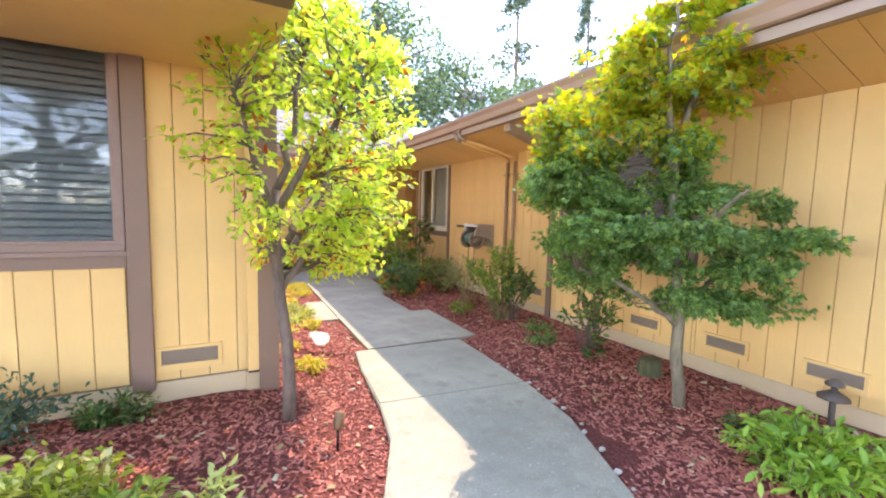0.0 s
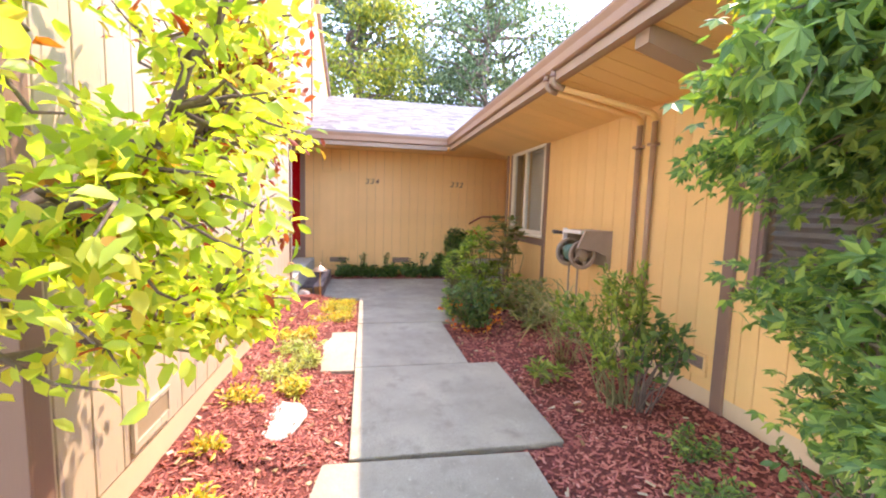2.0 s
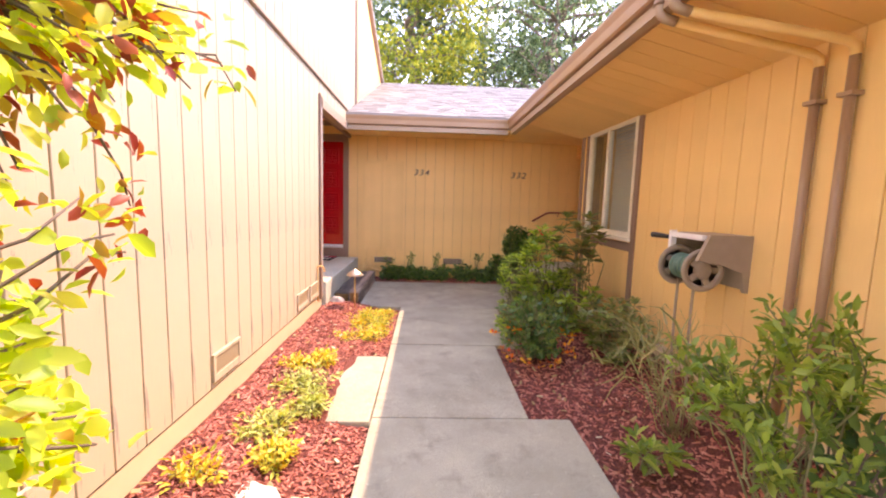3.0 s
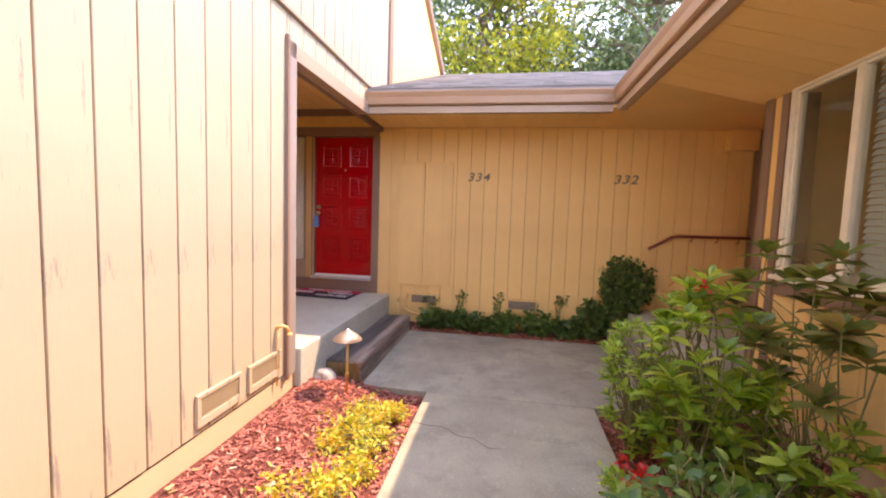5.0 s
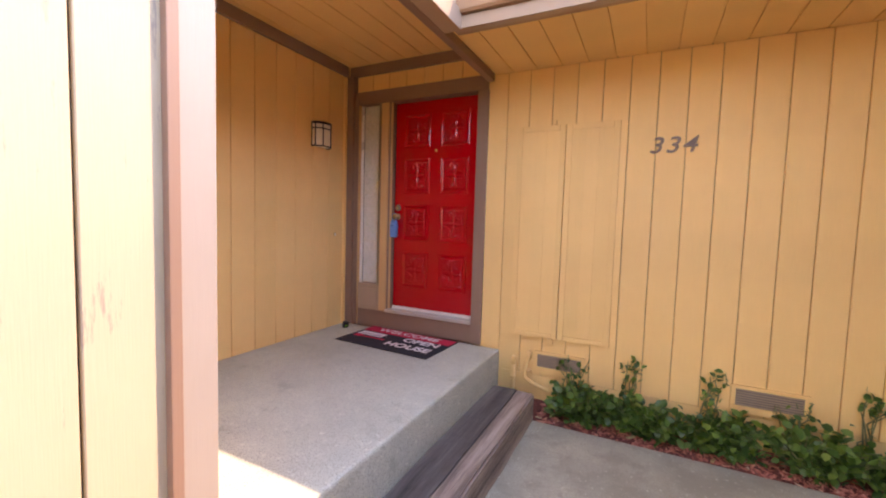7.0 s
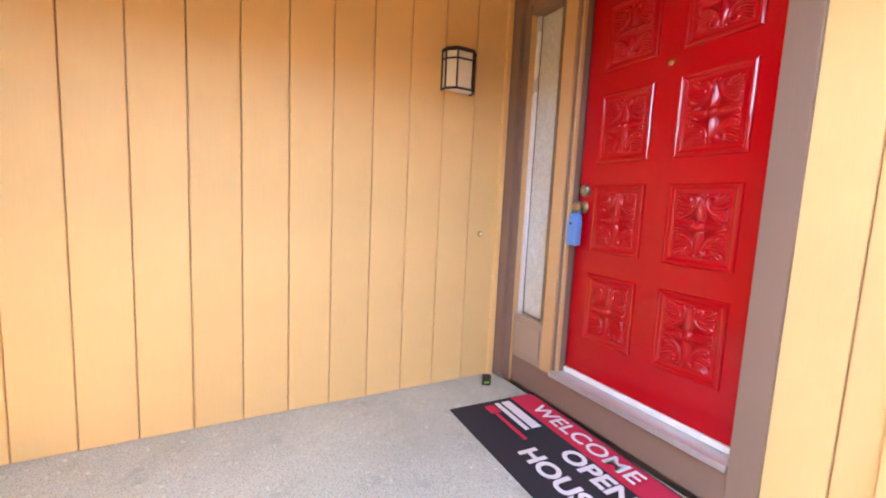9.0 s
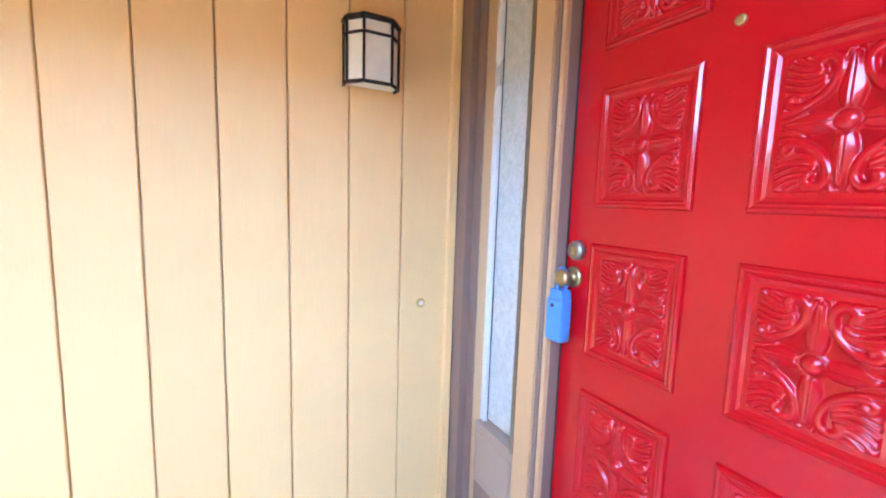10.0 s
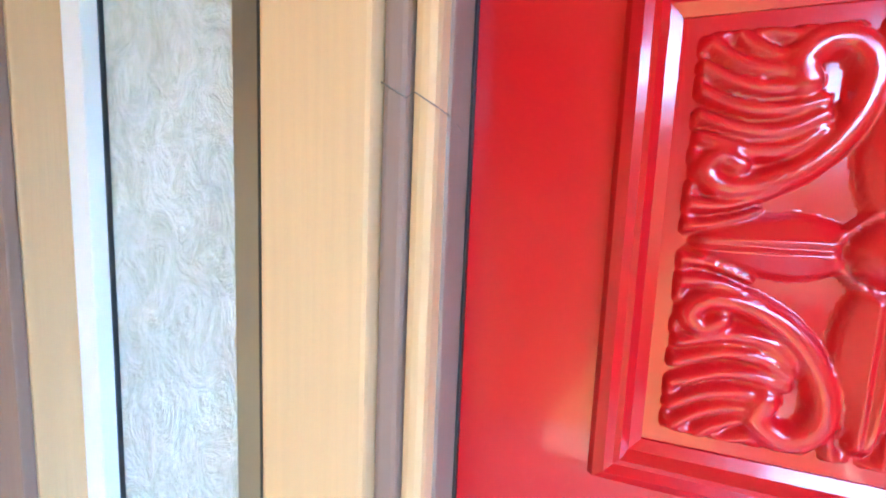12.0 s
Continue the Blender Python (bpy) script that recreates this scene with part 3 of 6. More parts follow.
def roof_plane(name, corners, label):
    bm = bmesh.new()
    lo = [bm.verts.new(c) for c in corners]
    hi = [bm.verts.new((x, y, z + 0.05)) for x, y, z in corners]
    n = len(corners)
    for i in range(n):
        bm.faces.new((lo[i], lo[(i + 1) % n], hi[(i + 1) % n], hi[i]))
    bm.faces.new(lo[::-1])
    bm.faces.new(hi)
    bmesh.ops.recalc_face_normals(bm, faces=bm.faces)
    return structure(name, bm, roof_mat, label, "roof")


roof_plane("roof_east", [(3.66, -4.3, 3.03), (9.7, -4.3, 5.26), (9.7, 17.0, 5.26), (3.66, 11.6, 3.03)], "grey shingle roof of the long wing")
roof_north = roof_plane("roof_north", [(0.82, 11.45, 3.03), (11.0, 11.45, 3.03), (11.0, 16.75, 4.99), (0.82, 16.75, 4.99)], "pale grey shingle roof of the end wing")
roof_plane("roof_north_back", [(0.82, 16.76, 4.99), (11.0, 16.76, 4.99), (11.0, 22.0, 3.05), (0.82, 22.0, 3.05)], "far slope of the grey shingle roof")

# ---- door, sidelight and porch things ----
DY = 12.57
door = tagged(new("door_1"), "closed glossy red carved eight-panel front door", "door", kind="structure")
leaf = part("leaf", boxed(-0.36, DY, 0.675, 0.583, DY + 0.045, 2.735, 0.003), door_red, door)


def ring_frame(bm, w, h, steps):
    """A mitred moulding: rectangles stepped inwards (inset, height), facing -y."""
    loops = []
    for inset, out in steps:
        a, b = w / 2 - inset, h / 2 - inset
        loops.append([bm.verts.new((sx * a, -out, sz * b)) for sx, sz in ((-1, -1), (1, -1), (1, 1), (-1, 1))])
    for l0, l1 in zip(loops, loops[1:]):
        for k in range(4):
            bm.faces.new((l0[k], l0[(k + 1) % 4], l1[(k + 1) % 4], l1[k]))
    bm.faces.new(loops[-1])
    return bm


CURLS = [
    ([(0.050, 0.098), (0.053, 0.110), (0.042, 0.120), (0.027, 0.117), (0.019, 0.100), (0.025, 0.074), (0.042, 0.051), (0.064, 0.038), (0.085, 0.036), (0.096, 0.046), (0.088, 0.055), (0.078, 0.049)], 0.0120, 0.0085, 0.012),
    ([(0.040, 0.070), (0.052, 0.060), (0.072, 0.058), (0.100, 0.066)], 0.0085, 0.0060, 0.010),
    ([(0.040, 0.078), (0.056, 0.070), (0.076, 0.070), (0.102, 0.080)], 0.0080, 0.0055, 0.0105),
    ([(0.041, 0.086), (0.058, 0.082), (0.078, 0.084), (0.102, 0.095)], 0.0075, 0.0055, 0.010),
    ([(0.058, 0.094), (0.070, 0.095), (0.086, 0.100), (0.102, 0.110)], 0.0070, 0.0055, 0.0105),
    ([(0.062, 0.104), (0.074, 0.107), (0.088, 0.114), (0.099, 0.124)], 0.0065, 0.0055, 0.010),
    ([(0.062, 0.113), (0.070, 0.117), (0.078, 0.122), (0.084, 0.128)], 0.0060, 0.0055, 0.009),
    ([(0.054, 0.124), (0.062, 0.126), (0.070, 0.129)], 0.0060, 0.0045, 0.008),
    ([(0.104, 0.025), (0.090, 0.024), (0.076, 0.026), (0.056, 0.034)], 0.0068, 0.0030, 0.010),
    ([(0.104, 0.011), (0.092, 0.012), (0.080, 0.015), (0.064, 0.022)], 0.0060, 0.0030, 0.009),
    ([(0.012, 0.128), (0.014, 0.116), (0.012, 0.104)], 0.0050, 0.0030, 0.008),
]


def bent(points, n=90):
    """A smooth line through points."""
    p = np.array([points[0], *points, points[-1]], float)
    out = []
    for k in range(len(points) - 1):
        a, b, c, d = p[k:k + 4]
        for t in np.linspace(0, 1, n // (len(points) - 1) + 2)[:-1]:
            out.append(0.5 * (2 * b + (c - a) * t + (2 * a - 5 * b + 4 * c - d) * t * t + (3 * b - a - 3 * c + d) * t ** 3))
    out.append(p[-1])
    return np.array(out)


def carving_mesh():
    """A field of carved acanthus scrolls round a four-petalled flower with a round boss, 0.215 by 0.265."""
    nx, nz = 108, 132
    gx, gz = np.meshgrid(np.linspace(-0.1075, 0.1075, nx), np.linspace(-0.1325, 0.1325, nz))
    x, z = np.abs(gx), np.abs(gz)
    h = np.full_like(x, 0.0015)
    for line, w0, w1, high in CURLS:
        pts = bent(line)
        best = np.zeros_like(x)
        for k, (px, pz) in enumerate(pts):
            w = w0 + (w1 - w0) * k / (len(pts) - 1)
            d = np.hypot(x - px, z - pz) / w
            best = np.maximum(best, np.where(d < 1, high * (1 - d ** 3.2) , 0))
        h = np.maximum(h, best)
    for u, v, long in ((z, x, 0.130), (x, z, 0.105)):
        f = np.clip((u - 0.010) / (long - 0.010), 0, 1)
        w = 0.021 * np.sin(np.pi * f ** 0.72) + 0.002
        s = np.clip(v / w, 0, 1)
        petal = (0.012 * (1 - s) ** 0.75 + 0.004) * (f < 1) * np.clip((1 - s) * 4, 0, 1) * np.clip((1 - f) * 9, 0, 1) - 0.004 * (v < 0.0022)
        h = np.maximum(h, petal)
    r = np.hypot(x, z)
    h = np.where(r < 0.0255, 0.010, h)
    h = np.where(r < 0.0215, 0.006, h)
    h = np.where(r < 0.0200, 0.007 + 0.014 * np.sqrt(np.clip(1 - (r / 0.0200) ** 2, 0, 1)), h)
    for k in range(12):
        for px, pz in ((0.1035, 0.012 + 0.022 * k), (0.009 + 0.021 * k, 0.1285)):
            d = np.hypot(x - px, z - pz) / 0.0085
            h = np.maximum(h, np.where(d < 1, 0.007 * (1 - d * d), 0))
    edge = np.minimum((0.1075 - x) / 0.004, (0.1325 - z) / 0.004)
    h *= np.clip(edge, 0, 1)
    verts = np.stack([gx, -h, gz], -1).reshape(-1, 3)
    faces = [(a, a + 1, a + nx + 1, a + nx) for j in range(nz - 1) for a in range(j * nx, j * nx + nx - 1)]
    me = bpy.data.meshes.new("carving")
    me.from_pydata(verts.tolist(), [], faces)
    me.polygons.foreach_set("use_smooth", [True] * len(faces))
    me.materials.append(door_red)
    return me


carved = carving_mesh()
bm = ring_frame(bmesh.new(), 0.30, 0.35, [(0, 0), (0.003, 0.009), (0.010, 0.013), (0.016, 0.010), (0.020, 0.011), (0.026, 0.004), (0.034, 0.001), (0.0345, -0.004)])
moulded = mesh_of("panel", bm, door_red)
for px in (-0.082, 0.335):
    for pz, ph in ((1.062, 0.365), (1.540, 0.360), (2.006, 0.352), (2.455, 0.33)):
        k = ph / 0.35
        pan = part_of("panel", moulded, leaf, Matrix.Translation((px, DY - 0.0005, pz)) @ Matrix.Diagonal((1, 1, k, 1)))
        c = part_of("carving", carved, pan)
        c.matrix_basis = Matrix.Translation((0, 0.002, 0))
lathe_bm = lathe(bmesh.new(), [(0.0, 0.0), (0.032, 0.0), (0.032, 0.012), (0.026, 0.022), (0.020, 0.024), (0.0, 0.024)][1:-1], (-0.288, DY, 1.69), "y")
part("deadbolt", lathe_bm, pewter, leaf, "tarnished deadbolt with keyhole")
part("keyhole", boxed(-0.2935, DY - 0.0275, 1.676, -0.2825, DY - 0.023, 1.70, 0.002), brass_bright, leaf)
bm = lathe(bmesh.new(), [(0.034, 0.0), (0.034, 0.006), (0.022, 0.010), (0.012, 0.012), (0.012, 0.032), (0.026, 0.042), (0.029, 0.054), (0.024, 0.064), (0.010, 0.067)], (-0.298, DY, 1.60), "y")
part("knob", bm, brass, leaf, "aged brass door knob")
part("peephole", lathe(bmesh.new(), [(0.012, 0), (0.012, 0.005), (0.006, 0.006)], (0.132, DY, 2.25), "y", 16), brass_bright, leaf)
part("threshold", boxed(-0.37, 12.47, 0.615, 0.584, DY + 0.03, 0.645, 0.004), sill_metal, door, "worn aluminium threshold")
part("weather_strip", boxed(-0.355, DY - 0.014, 0.648, 0.58, DY + 0.02, 0.676, 0.003), white_paint, door)
part("sill_board", boxed(-0.80, 12.505, 0.44, 0.584, 12.62, 0.612, 0.004), trim_mat, door)

frame_n = tagged(new("door_frame"), "brown and tan painted timber door frame", "door frame", kind="structure")
part("corner_post", boxed(-0.895, 12.44, 0.44, -0.79, 12.60, 3.03, 0.004), trim_mat, frame_n)
part("post_face", boxed(-0.788, 12.474, 0.44, -0.743, 12.485, 2.80, 0.002), trim_mat, frame_n)
part("reveal", boxed(-0.788, 12.4855, 0.44, -0.742, 12.60, 2.80, 0.002), trim_tan, frame_n)
part("head", boxed(-0.787, 12.485, 2.742, 0.68, 12.60, 2.872, 0.004), trim_mat, frame_n)
part("side_post", boxed(0.586, 12.482, 0.44, 0.69, 12.60, 2.74, 0.004), trim_mat, frame_n)
part("top_trim", boxed(-0.85, 12.465, 3.03, 0.60, 12.515, 3.128, 0.004), trim_mat, frame_n)
part("mullion", boxed(-0.46, 12.485, 0.62, -0.374, 12.60, 2.74, 0.004), trim_tan, frame_n)
part("moulding", boxed(-0.373, 12.497, 0.646, -0.356, 12.56, 2.74, 0.004), trim_mat, frame_n)
part("moulding", boxed(-0.355, 12.502, 0.646, -0.338, 12.56, 2.74, 0.006), trim_tan, frame_n)
part("stop", boxed(-0.372, 12.522, 0.646, -0.335, 12.568, 2.74, 0.003), trim_mat, frame_n)

bead_metal = simple("bright_aluminium_bead", (0.86, 0.86, 0.84), 0.3, 0.3, 0.04, 3, 0)
crack_line = [(-0.373, 12.4955, 2.098), (-0.356, 12.4965, 2.088), (-0.352, 12.500, 2.092), (-0.339, 12.5015, 2.084), (-0.3365, 12.5215, 2.082), (-0.3345, 12.545, 2.076)]
part("crack", tube(bmesh.new(), crack_line, 0.0005, 5), vent_dark, frame_n, "thin dark crack in the paint")
side = tagged(new("window_4"), "narrow frosted glass sidelight in a tan frame", "window", kind="structure")
part("pane", boxed(-0.741, 12.545, 0.90, -0.462, 12.551, 2.735), frosted, side)
for x0, x1 in ((-0.7415, -0.712), (-0.496, -0.4605)):
    part("bead", boxed(x0, 12.525 if x0 < -0.7 else 12.497, 0.88, x1, 12.5445, 2.74, 0.002), bead_metal if x0 < -0.7 else pewter, side)
part("gasket", boxed(-0.7118, 12.540, 0.90, -0.7100, 12.5445, 2.735), black_plastic, side, "black gasket line")
# Thin black strip draws the dark line along the mullion's edge.
part("gasket", boxed(-0.4628, 12.4868, 0.90, -0.4607, 12.4965, 2.735), black_plastic, side)
# Black strip painted in for the shade of the gap beside the door.
part("door_gap", boxed(-0.3345, 12.563, 0.68, -0.3325, 12.5692, 2.735), black_plastic, frame_n, "black strip standing in for the shaded gap beside the door")
part("lower_rail", boxed(-0.7415, 12.50, 0.614, -0.456, 12.60, 0.89, 0.004), trim_light, side)
part("lower_panel", boxed(-0.715, 12.494, 0.66, -0.49, 12.501, 0.84, 0.003), trim_light, side)
bm = bmesh.new()
for k in range(12):
    tube(bm, [(-0.76 + 0.028 * k, 12.585 + 0.012 * (k % 2), 0.88), (-0.76 + 0.028 * k, 12.59 + 0.012 * (k % 2), 2.74)], 0.016, 8)
part("curtain", bm, white_paint, side, "white curtain behind the sidelight")
structure("wall_entry_back", boxed(-1.1, 12.76, 0.0, 0.75, 12.85, 3.2), white_paint, "pale wall inside the entry", "wall")


def lock_box():
    ob = thing("lock_box", "blue plastic key lock box hanging on the door knob", "lock box", (-0.315, 12.52, 1.42))
    part("body", boxed(-0.343, 12.495, 1.388, -0.271, 12.543, 1.530, 0.012), blue_plastic, ob)
    bm = extrude([(-0.339, 1.524), (-0.275, 1.524), (-0.283, 1.560), (-0.333, 1.560)], 12.503, 12.542, "y")
    part("cap", bm, blue_plastic, ob)
    pts = [(-0.306 + 0.026 * math.cos(a), 12.525, 1.595 + 0.034 * math.sin(a)) for a in (math.pi * (-0.30 + 1.6 * k / 16) for k in range(17))]
    part("shackle", tube(bmesh.new(), [(-0.290, 12.525, 1.55)] + pts + [(-0.322, 12.525, 1.55)], 0.0055, 10), blue_plastic, ob, "blue coated shackle")
    part("dial", lathe(bmesh.new(), [(0.007, 0), (0.007, 0.003), (0.004, 0.004)], (-0.312, 12.496, 1.508), "y", 14), black_plastic, ob)
    return ob


lock_box()


def wall_lamp():
    """A half-octagon lantern with opal panes in dark bars."""
    ob = thing("wall_lamp", "dark bronze wall lantern with cream opal panes", "wall lamp", (PX, 12.05, 2.24))
    z0, z1, zb, cy = 2.245, 2.465, 2.41, 12.05
    plan = [(0.0, -0.098), (0.045, -0.098), (0.098, -0.052), (0.098, 0.052), (0.045, 0.098), (0.0, 0.098)]
    pts = [(PX + 0.004 + u, cy + v) for u, v in plan]
    part("backplate", boxed(PX, cy - 0.085, z0 + 0.01, PX + 0.008, cy + 0.085, z1 - 0.01, 0.002), black_iron, ob)
    for (x0, y0), (x1, y1) in zip(pts, pts[1:]):
        mid = Vector(((x0 + x1) / 2, (y0 + y1) / 2, 0))
        d = Vector((x1 - x0, y1 - y0, 0))
        n = Vector((d.y, -d.x, 0)).normalized()
        m = Matrix.Translation(mid - n * 0.006) @ pose(0, 0, 0, 0, 0, math.degrees(math.atan2(d.y, d.x)))
        bm = boxed(-d.length / 2 + 0.004, -0.0015, z0 + 0.008, d.length / 2 - 0.004, 0.0015, z1 - 0.008)
        bm.transform(m)
        part("pane", bm, lamp_glass, ob, "cream opal glass pane")
        for z, r in ((z0, 0.007), (zb, 0.0055), (z1 - 0.004, 0.010)):
            part("bar", tube(bmesh.new(), [(x0, y0, z), (x1, y1, z)], r, 6), black_iron, ob)
    for x, y in pts:
        part("upright", tube(bmesh.new(), [(x, y, z0 - 0.004), (x, y, z1)], 0.0055, 6), black_iron, ob)
    part("top_cap", extrude([(p[0], p[1]) for p in pts], z1 - 0.004, z1 + 0.008, "z"), black_iron, ob)
    part("base_glass", extrude([(PX + 0.004 + u * 0.93, cy + v * 0.93) for u, v in plan], z0 + 0.002, z0 + 0.006, "z"), lamp_glass, ob)
    return ob


wall_lamp()
bell = thing("doorbell", "small round brass doorbell button", "doorbell", (PX, 12.285, 1.40))
part("plate", lathe(bmesh.new(), [(0.020, 0), (0.020, 0.005), (0.014, 0.009), (0.010, 0.007)], (PX, 12.285, 1.40), "x", 20), brass_bright, bell)
part("button", lathe(bmesh.new(), [(0.0095, 0.005), (0.0095, 0.011), (0.005, 0.013)], (PX, 12.285, 1.40), "x", 16), lamp_glass, bell)


def lettering(name, text, size, m, material, parent, depth=0.001, shear=0.0, wide=1.0, label="", offset=0.0):
    """Raised letters with the built-in font, turned into a mesh."""
    cu = bpy.data.curves.new(name, "FONT")
    cu.body, cu.size, cu.extrude, cu.shear, cu.align_x, cu.align_y, cu.offset = text, size, depth, shear, "CENTER", "CENTER", offset
    tmp = bpy.data.objects.new(name, cu)
    me = bpy.data.meshes.new_from_object(tmp)
    bpy.data.objects.remove(tmp)
    bpy.data.curves.remove(cu)
    me.materials.clear()
    me.materials.append(material)
    ob = new(name, me)
    if parent:
        ob.parent = parent
    ob.matrix_basis = m @ Matrix.Diagonal((wide, 1, 1, 1))
    return tagged(ob, label)


door_mat = thing("doormat", "black and crimson printed welcome doormat before the door", "doormat", (-0.02, 12.17, 0.44))
door_mat.matrix_basis = pose(-0.02, 12.175, 0.441, 0, 0, -3)
for name, b, mt in (("backing", boxed(-0.50, -0.285, 0.0, 0.50, 0.285, 0.008, 0.003), mat_black), ("band", boxed(-0.488, 0.115, 0.0085, 0.488, 0.272, 0.0105), mat_red)):
    o = part(name, b, mt)
    o.parent = door_mat
lettering("lettering", "WELCOME", 0.128, pose(0, 0.192, 0.0125), mat_white, door_mat, 0.001, 0.0, 1.12, offset=0.001)
lettering("lettering", "OPEN", 0.138, pose(0.24, 0.045, 0.0105), mat_white, door_mat, 0.001, 0.0, 1.05, offset=0.004)
lettering("lettering", "HOUSE", 0.138, pose(0.20, -0.125, 0.0105), mat_white, door_mat, 0.001, 0.0, 1.05, offset=0.004)
for x0, y0, x1, y1, mt in ((-0.46, 0.03, -0.17, 0.085, mat_white), (-0.46, -0.015, -0.17, 0.012, mat_white), (-0.45, -0.09, -0.37, -0.03, mat_red), (-0.36, -0.075, -0.10, -0.055, mat_red)):
    o = part("printed_bar", boxed(x0, y0, 0.0082, x1, y1, 0.0105), mt)
    o.parent = door_mat

gadget = thing("digital_gadget", "small black gadget with green digits on the porch slab", "gadget", (-0.74, 12.29, 0.44))
gadget.matrix_basis = pose(-0.735, 12.30, 0.441, 0, 0, 60)
o = part("body", boxed(-0.028, -0.02, 0, 0.028, 0.02, 0.062, 0.006), black_plastic)
o.parent = gadget
o.matrix_basis = pose(0, 0, 0, 12)
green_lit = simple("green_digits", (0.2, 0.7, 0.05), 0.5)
for k in (-0.008, 0.008):
    o = part("digit", boxed(k - 0.005, -0.0215, 0.020, k + 0.005, -0.0205, 0.034), green_lit)
    o.parent = gadget
    o.matrix_basis = pose(0, 0, 0, 12)

# ---- numbers and fittings on the end wall ----
for text, x, label in (("334", 2.135, "dark bronze house number three three four on boards"), ("332", 4.095, "dark bronze house number three three two on boards")):
    num = thing("house_number", label, "house number", (x, EY, 2.17), "house numbers")
    for k, ch in enumerate(text):
        lettering("digit", ch, 0.165, pose((k - 1) * 0.108, -0.006, 0.0, 90), number_mat, num, 0.006, 0.22, 1.15, offset=0.001)


def cabinet():
    ob = thing("utility_cabinet", "cream boarded utility cabinet with two flush doors", "cabinet", (1.375, EY, 0.6))
    for x0, x1 in ((0.972, 1.372), (1.380, 1.782)):
        d = part("door", boxed(x0, EY - 0.022, 0.60, x1, EY - 0.001, 2.38, 0.002), siding_mat, ob)
        for a, b, c, e in ((x0, x0 + 0.045, 0.60, 2.38), (x1 - 0.045, x1, 0.60, 2.38)):
            part("stile", boxed(a, EY - 0.032, c, b, EY - 0.0225, e, 0.002), siding_mat, d)
        part("rail", boxed(x0 + 0.047, EY - 0.032, 0.60, x1 - 0.047, EY - 0.0225, 0.64, 0.002), siding_mat, d)
        part("rail", boxed(x0 + 0.047, EY - 0.032, 2.335, x1 - 0.047, EY - 0.0225, 2.38, 0.002), siding_mat, d)
        part("batten", boxed((x0 + x1) / 2 - 0.05, EY - 0.026, 0.642, (x0 + x1) / 2 + 0.05, EY - 0.0225, 2.333, 0.002), siding_mat, d)
    part("latch", boxed(1.30, EY - 0.040, 0.555, 1.345, EY - 0.012, 0.60, 0.004), siding_mat, ob)
    part("latch", boxed(1.275, EY - 0.040, 2.38, 1.295, EY - 0.012, 2.42, 0.004), siding_mat, ob)
    return ob


cabinet()


def vent(m, w, h, painted=False, label="brown mesh foundation vent in a cream frame"):
    """A wall vent facing -y in its own space, standing on z = 0."""
    ob = thing("foundation_vent", label, "vent", group="foundation vents")
    ob.matrix_basis = m
    pieces = [("screen", boxed(-w / 2, -0.008, 0, w / 2, -0.002, h), vent_tan if painted else vent_dark)]
    for x0, z0, x1, z1 in ((-w / 2 - 0.03, h, w / 2 + 0.03, h + 0.025), (-w / 2 - 0.03, -0.05, w / 2 + 0.03, 0.0), (-w / 2 - 0.03, 0.0, -w / 2, h), (w / 2, 0.0, w / 2 + 0.03, h)):
        pieces.append(("frame", boxed(x0, -0.020, z0, x1, 0.0, z1, 0.003), siding_sunlit_worn if painted else siding_mat))
    n = 7
    for k in range(n):
        z = h * (k + 0.5) / n
        pieces.append(("slat", boxed(-w / 2, -0.014, z - 0.004, w / 2, -0.008, z + 0.004), vent_tan if painted else vent_mesh))
    for name, b, mt in pieces:
        o = part(name, b, mt)
        o.parent = ob
    return ob


SUNLIT = "cream painted louvred foundation vent in sunlit boards"
vent(pose(1.40, EY, 0.34), 0.36, 0.11)
vent(pose(2.82, EY, 0.33), 0.38, 0.12)
vent(pose(0.21, WY, 0.40), 0.38, 0.115)
vent(pose(-1.10, WY, 0.40), 0.38, 0.115)
for y in (5.42, 7.10, 8.92, 9.40):
    vent(pose(WX, y, 0.37, 0, 0, 90), 0.34, 0.12, True, SUNLIT)
for y in (2.30, 3.09, 3.95, 5.85):
    vent(pose(RX, y, 0.40, 0, 0, -90), 0.34, 0.10)

box_n = thing("junction_cover", "cream painted box under the soffit", "box", (5.44, EY, 2.55))
part("cover", boxed(5.27, EY - 0.16, 2.55, 5.60, EY - 0.001, 2.80, 0.004), siding_soft, box_n)
rail = thing("handrail", "red-brown metal handrail fixed to the end wall", "handrail", (5.0, EY - 0.07, 1.4))
part("rail", tube(bmesh.new(), [(4.42, EY - 0.07, 1.27), (4.70, EY - 0.07, 1.435), (4.78, EY - 0.07, 1.45), (5.62, EY - 0.07, 1.455)], 0.019, 10), red_rail, rail)
for x in (4.95, 5.25, 5.5):
    part("bracket", tube(bmesh.new(), [(x, EY - 0.07, 1.44), (x, EY - 0.05, 1.39), (x, EY - 0.001, 1.38)], 0.008, 8), red_rail, rail)
door2 = tagged(new("door_2"), "closed red entry door of the neighbouring unit", "door", kind="structure")
part("leaf", boxed(5.69, 11.40, 0.66, 5.73, 12.32, 2.70, 0.003), door_red, door2)
part("jamb", boxed(5.63, 12.325, 0.44, 5.75, 12.50, 2.80, 0.004), trim_mat, door2)
part("jamb", boxed(5.63, 11.25, 0.44, 5.75, 11.395, 2.80, 0.004), trim_mat, door2)
part("head", boxed(5.63, 11.396, 2.71, 5.75, 12.324, 2.80, 0.004), trim_mat, door2)
part("sill_board", boxed(5.64, 11.396, 0.44, 5.75, 12.324, 0.655, 0.004), trim_mat, door2)
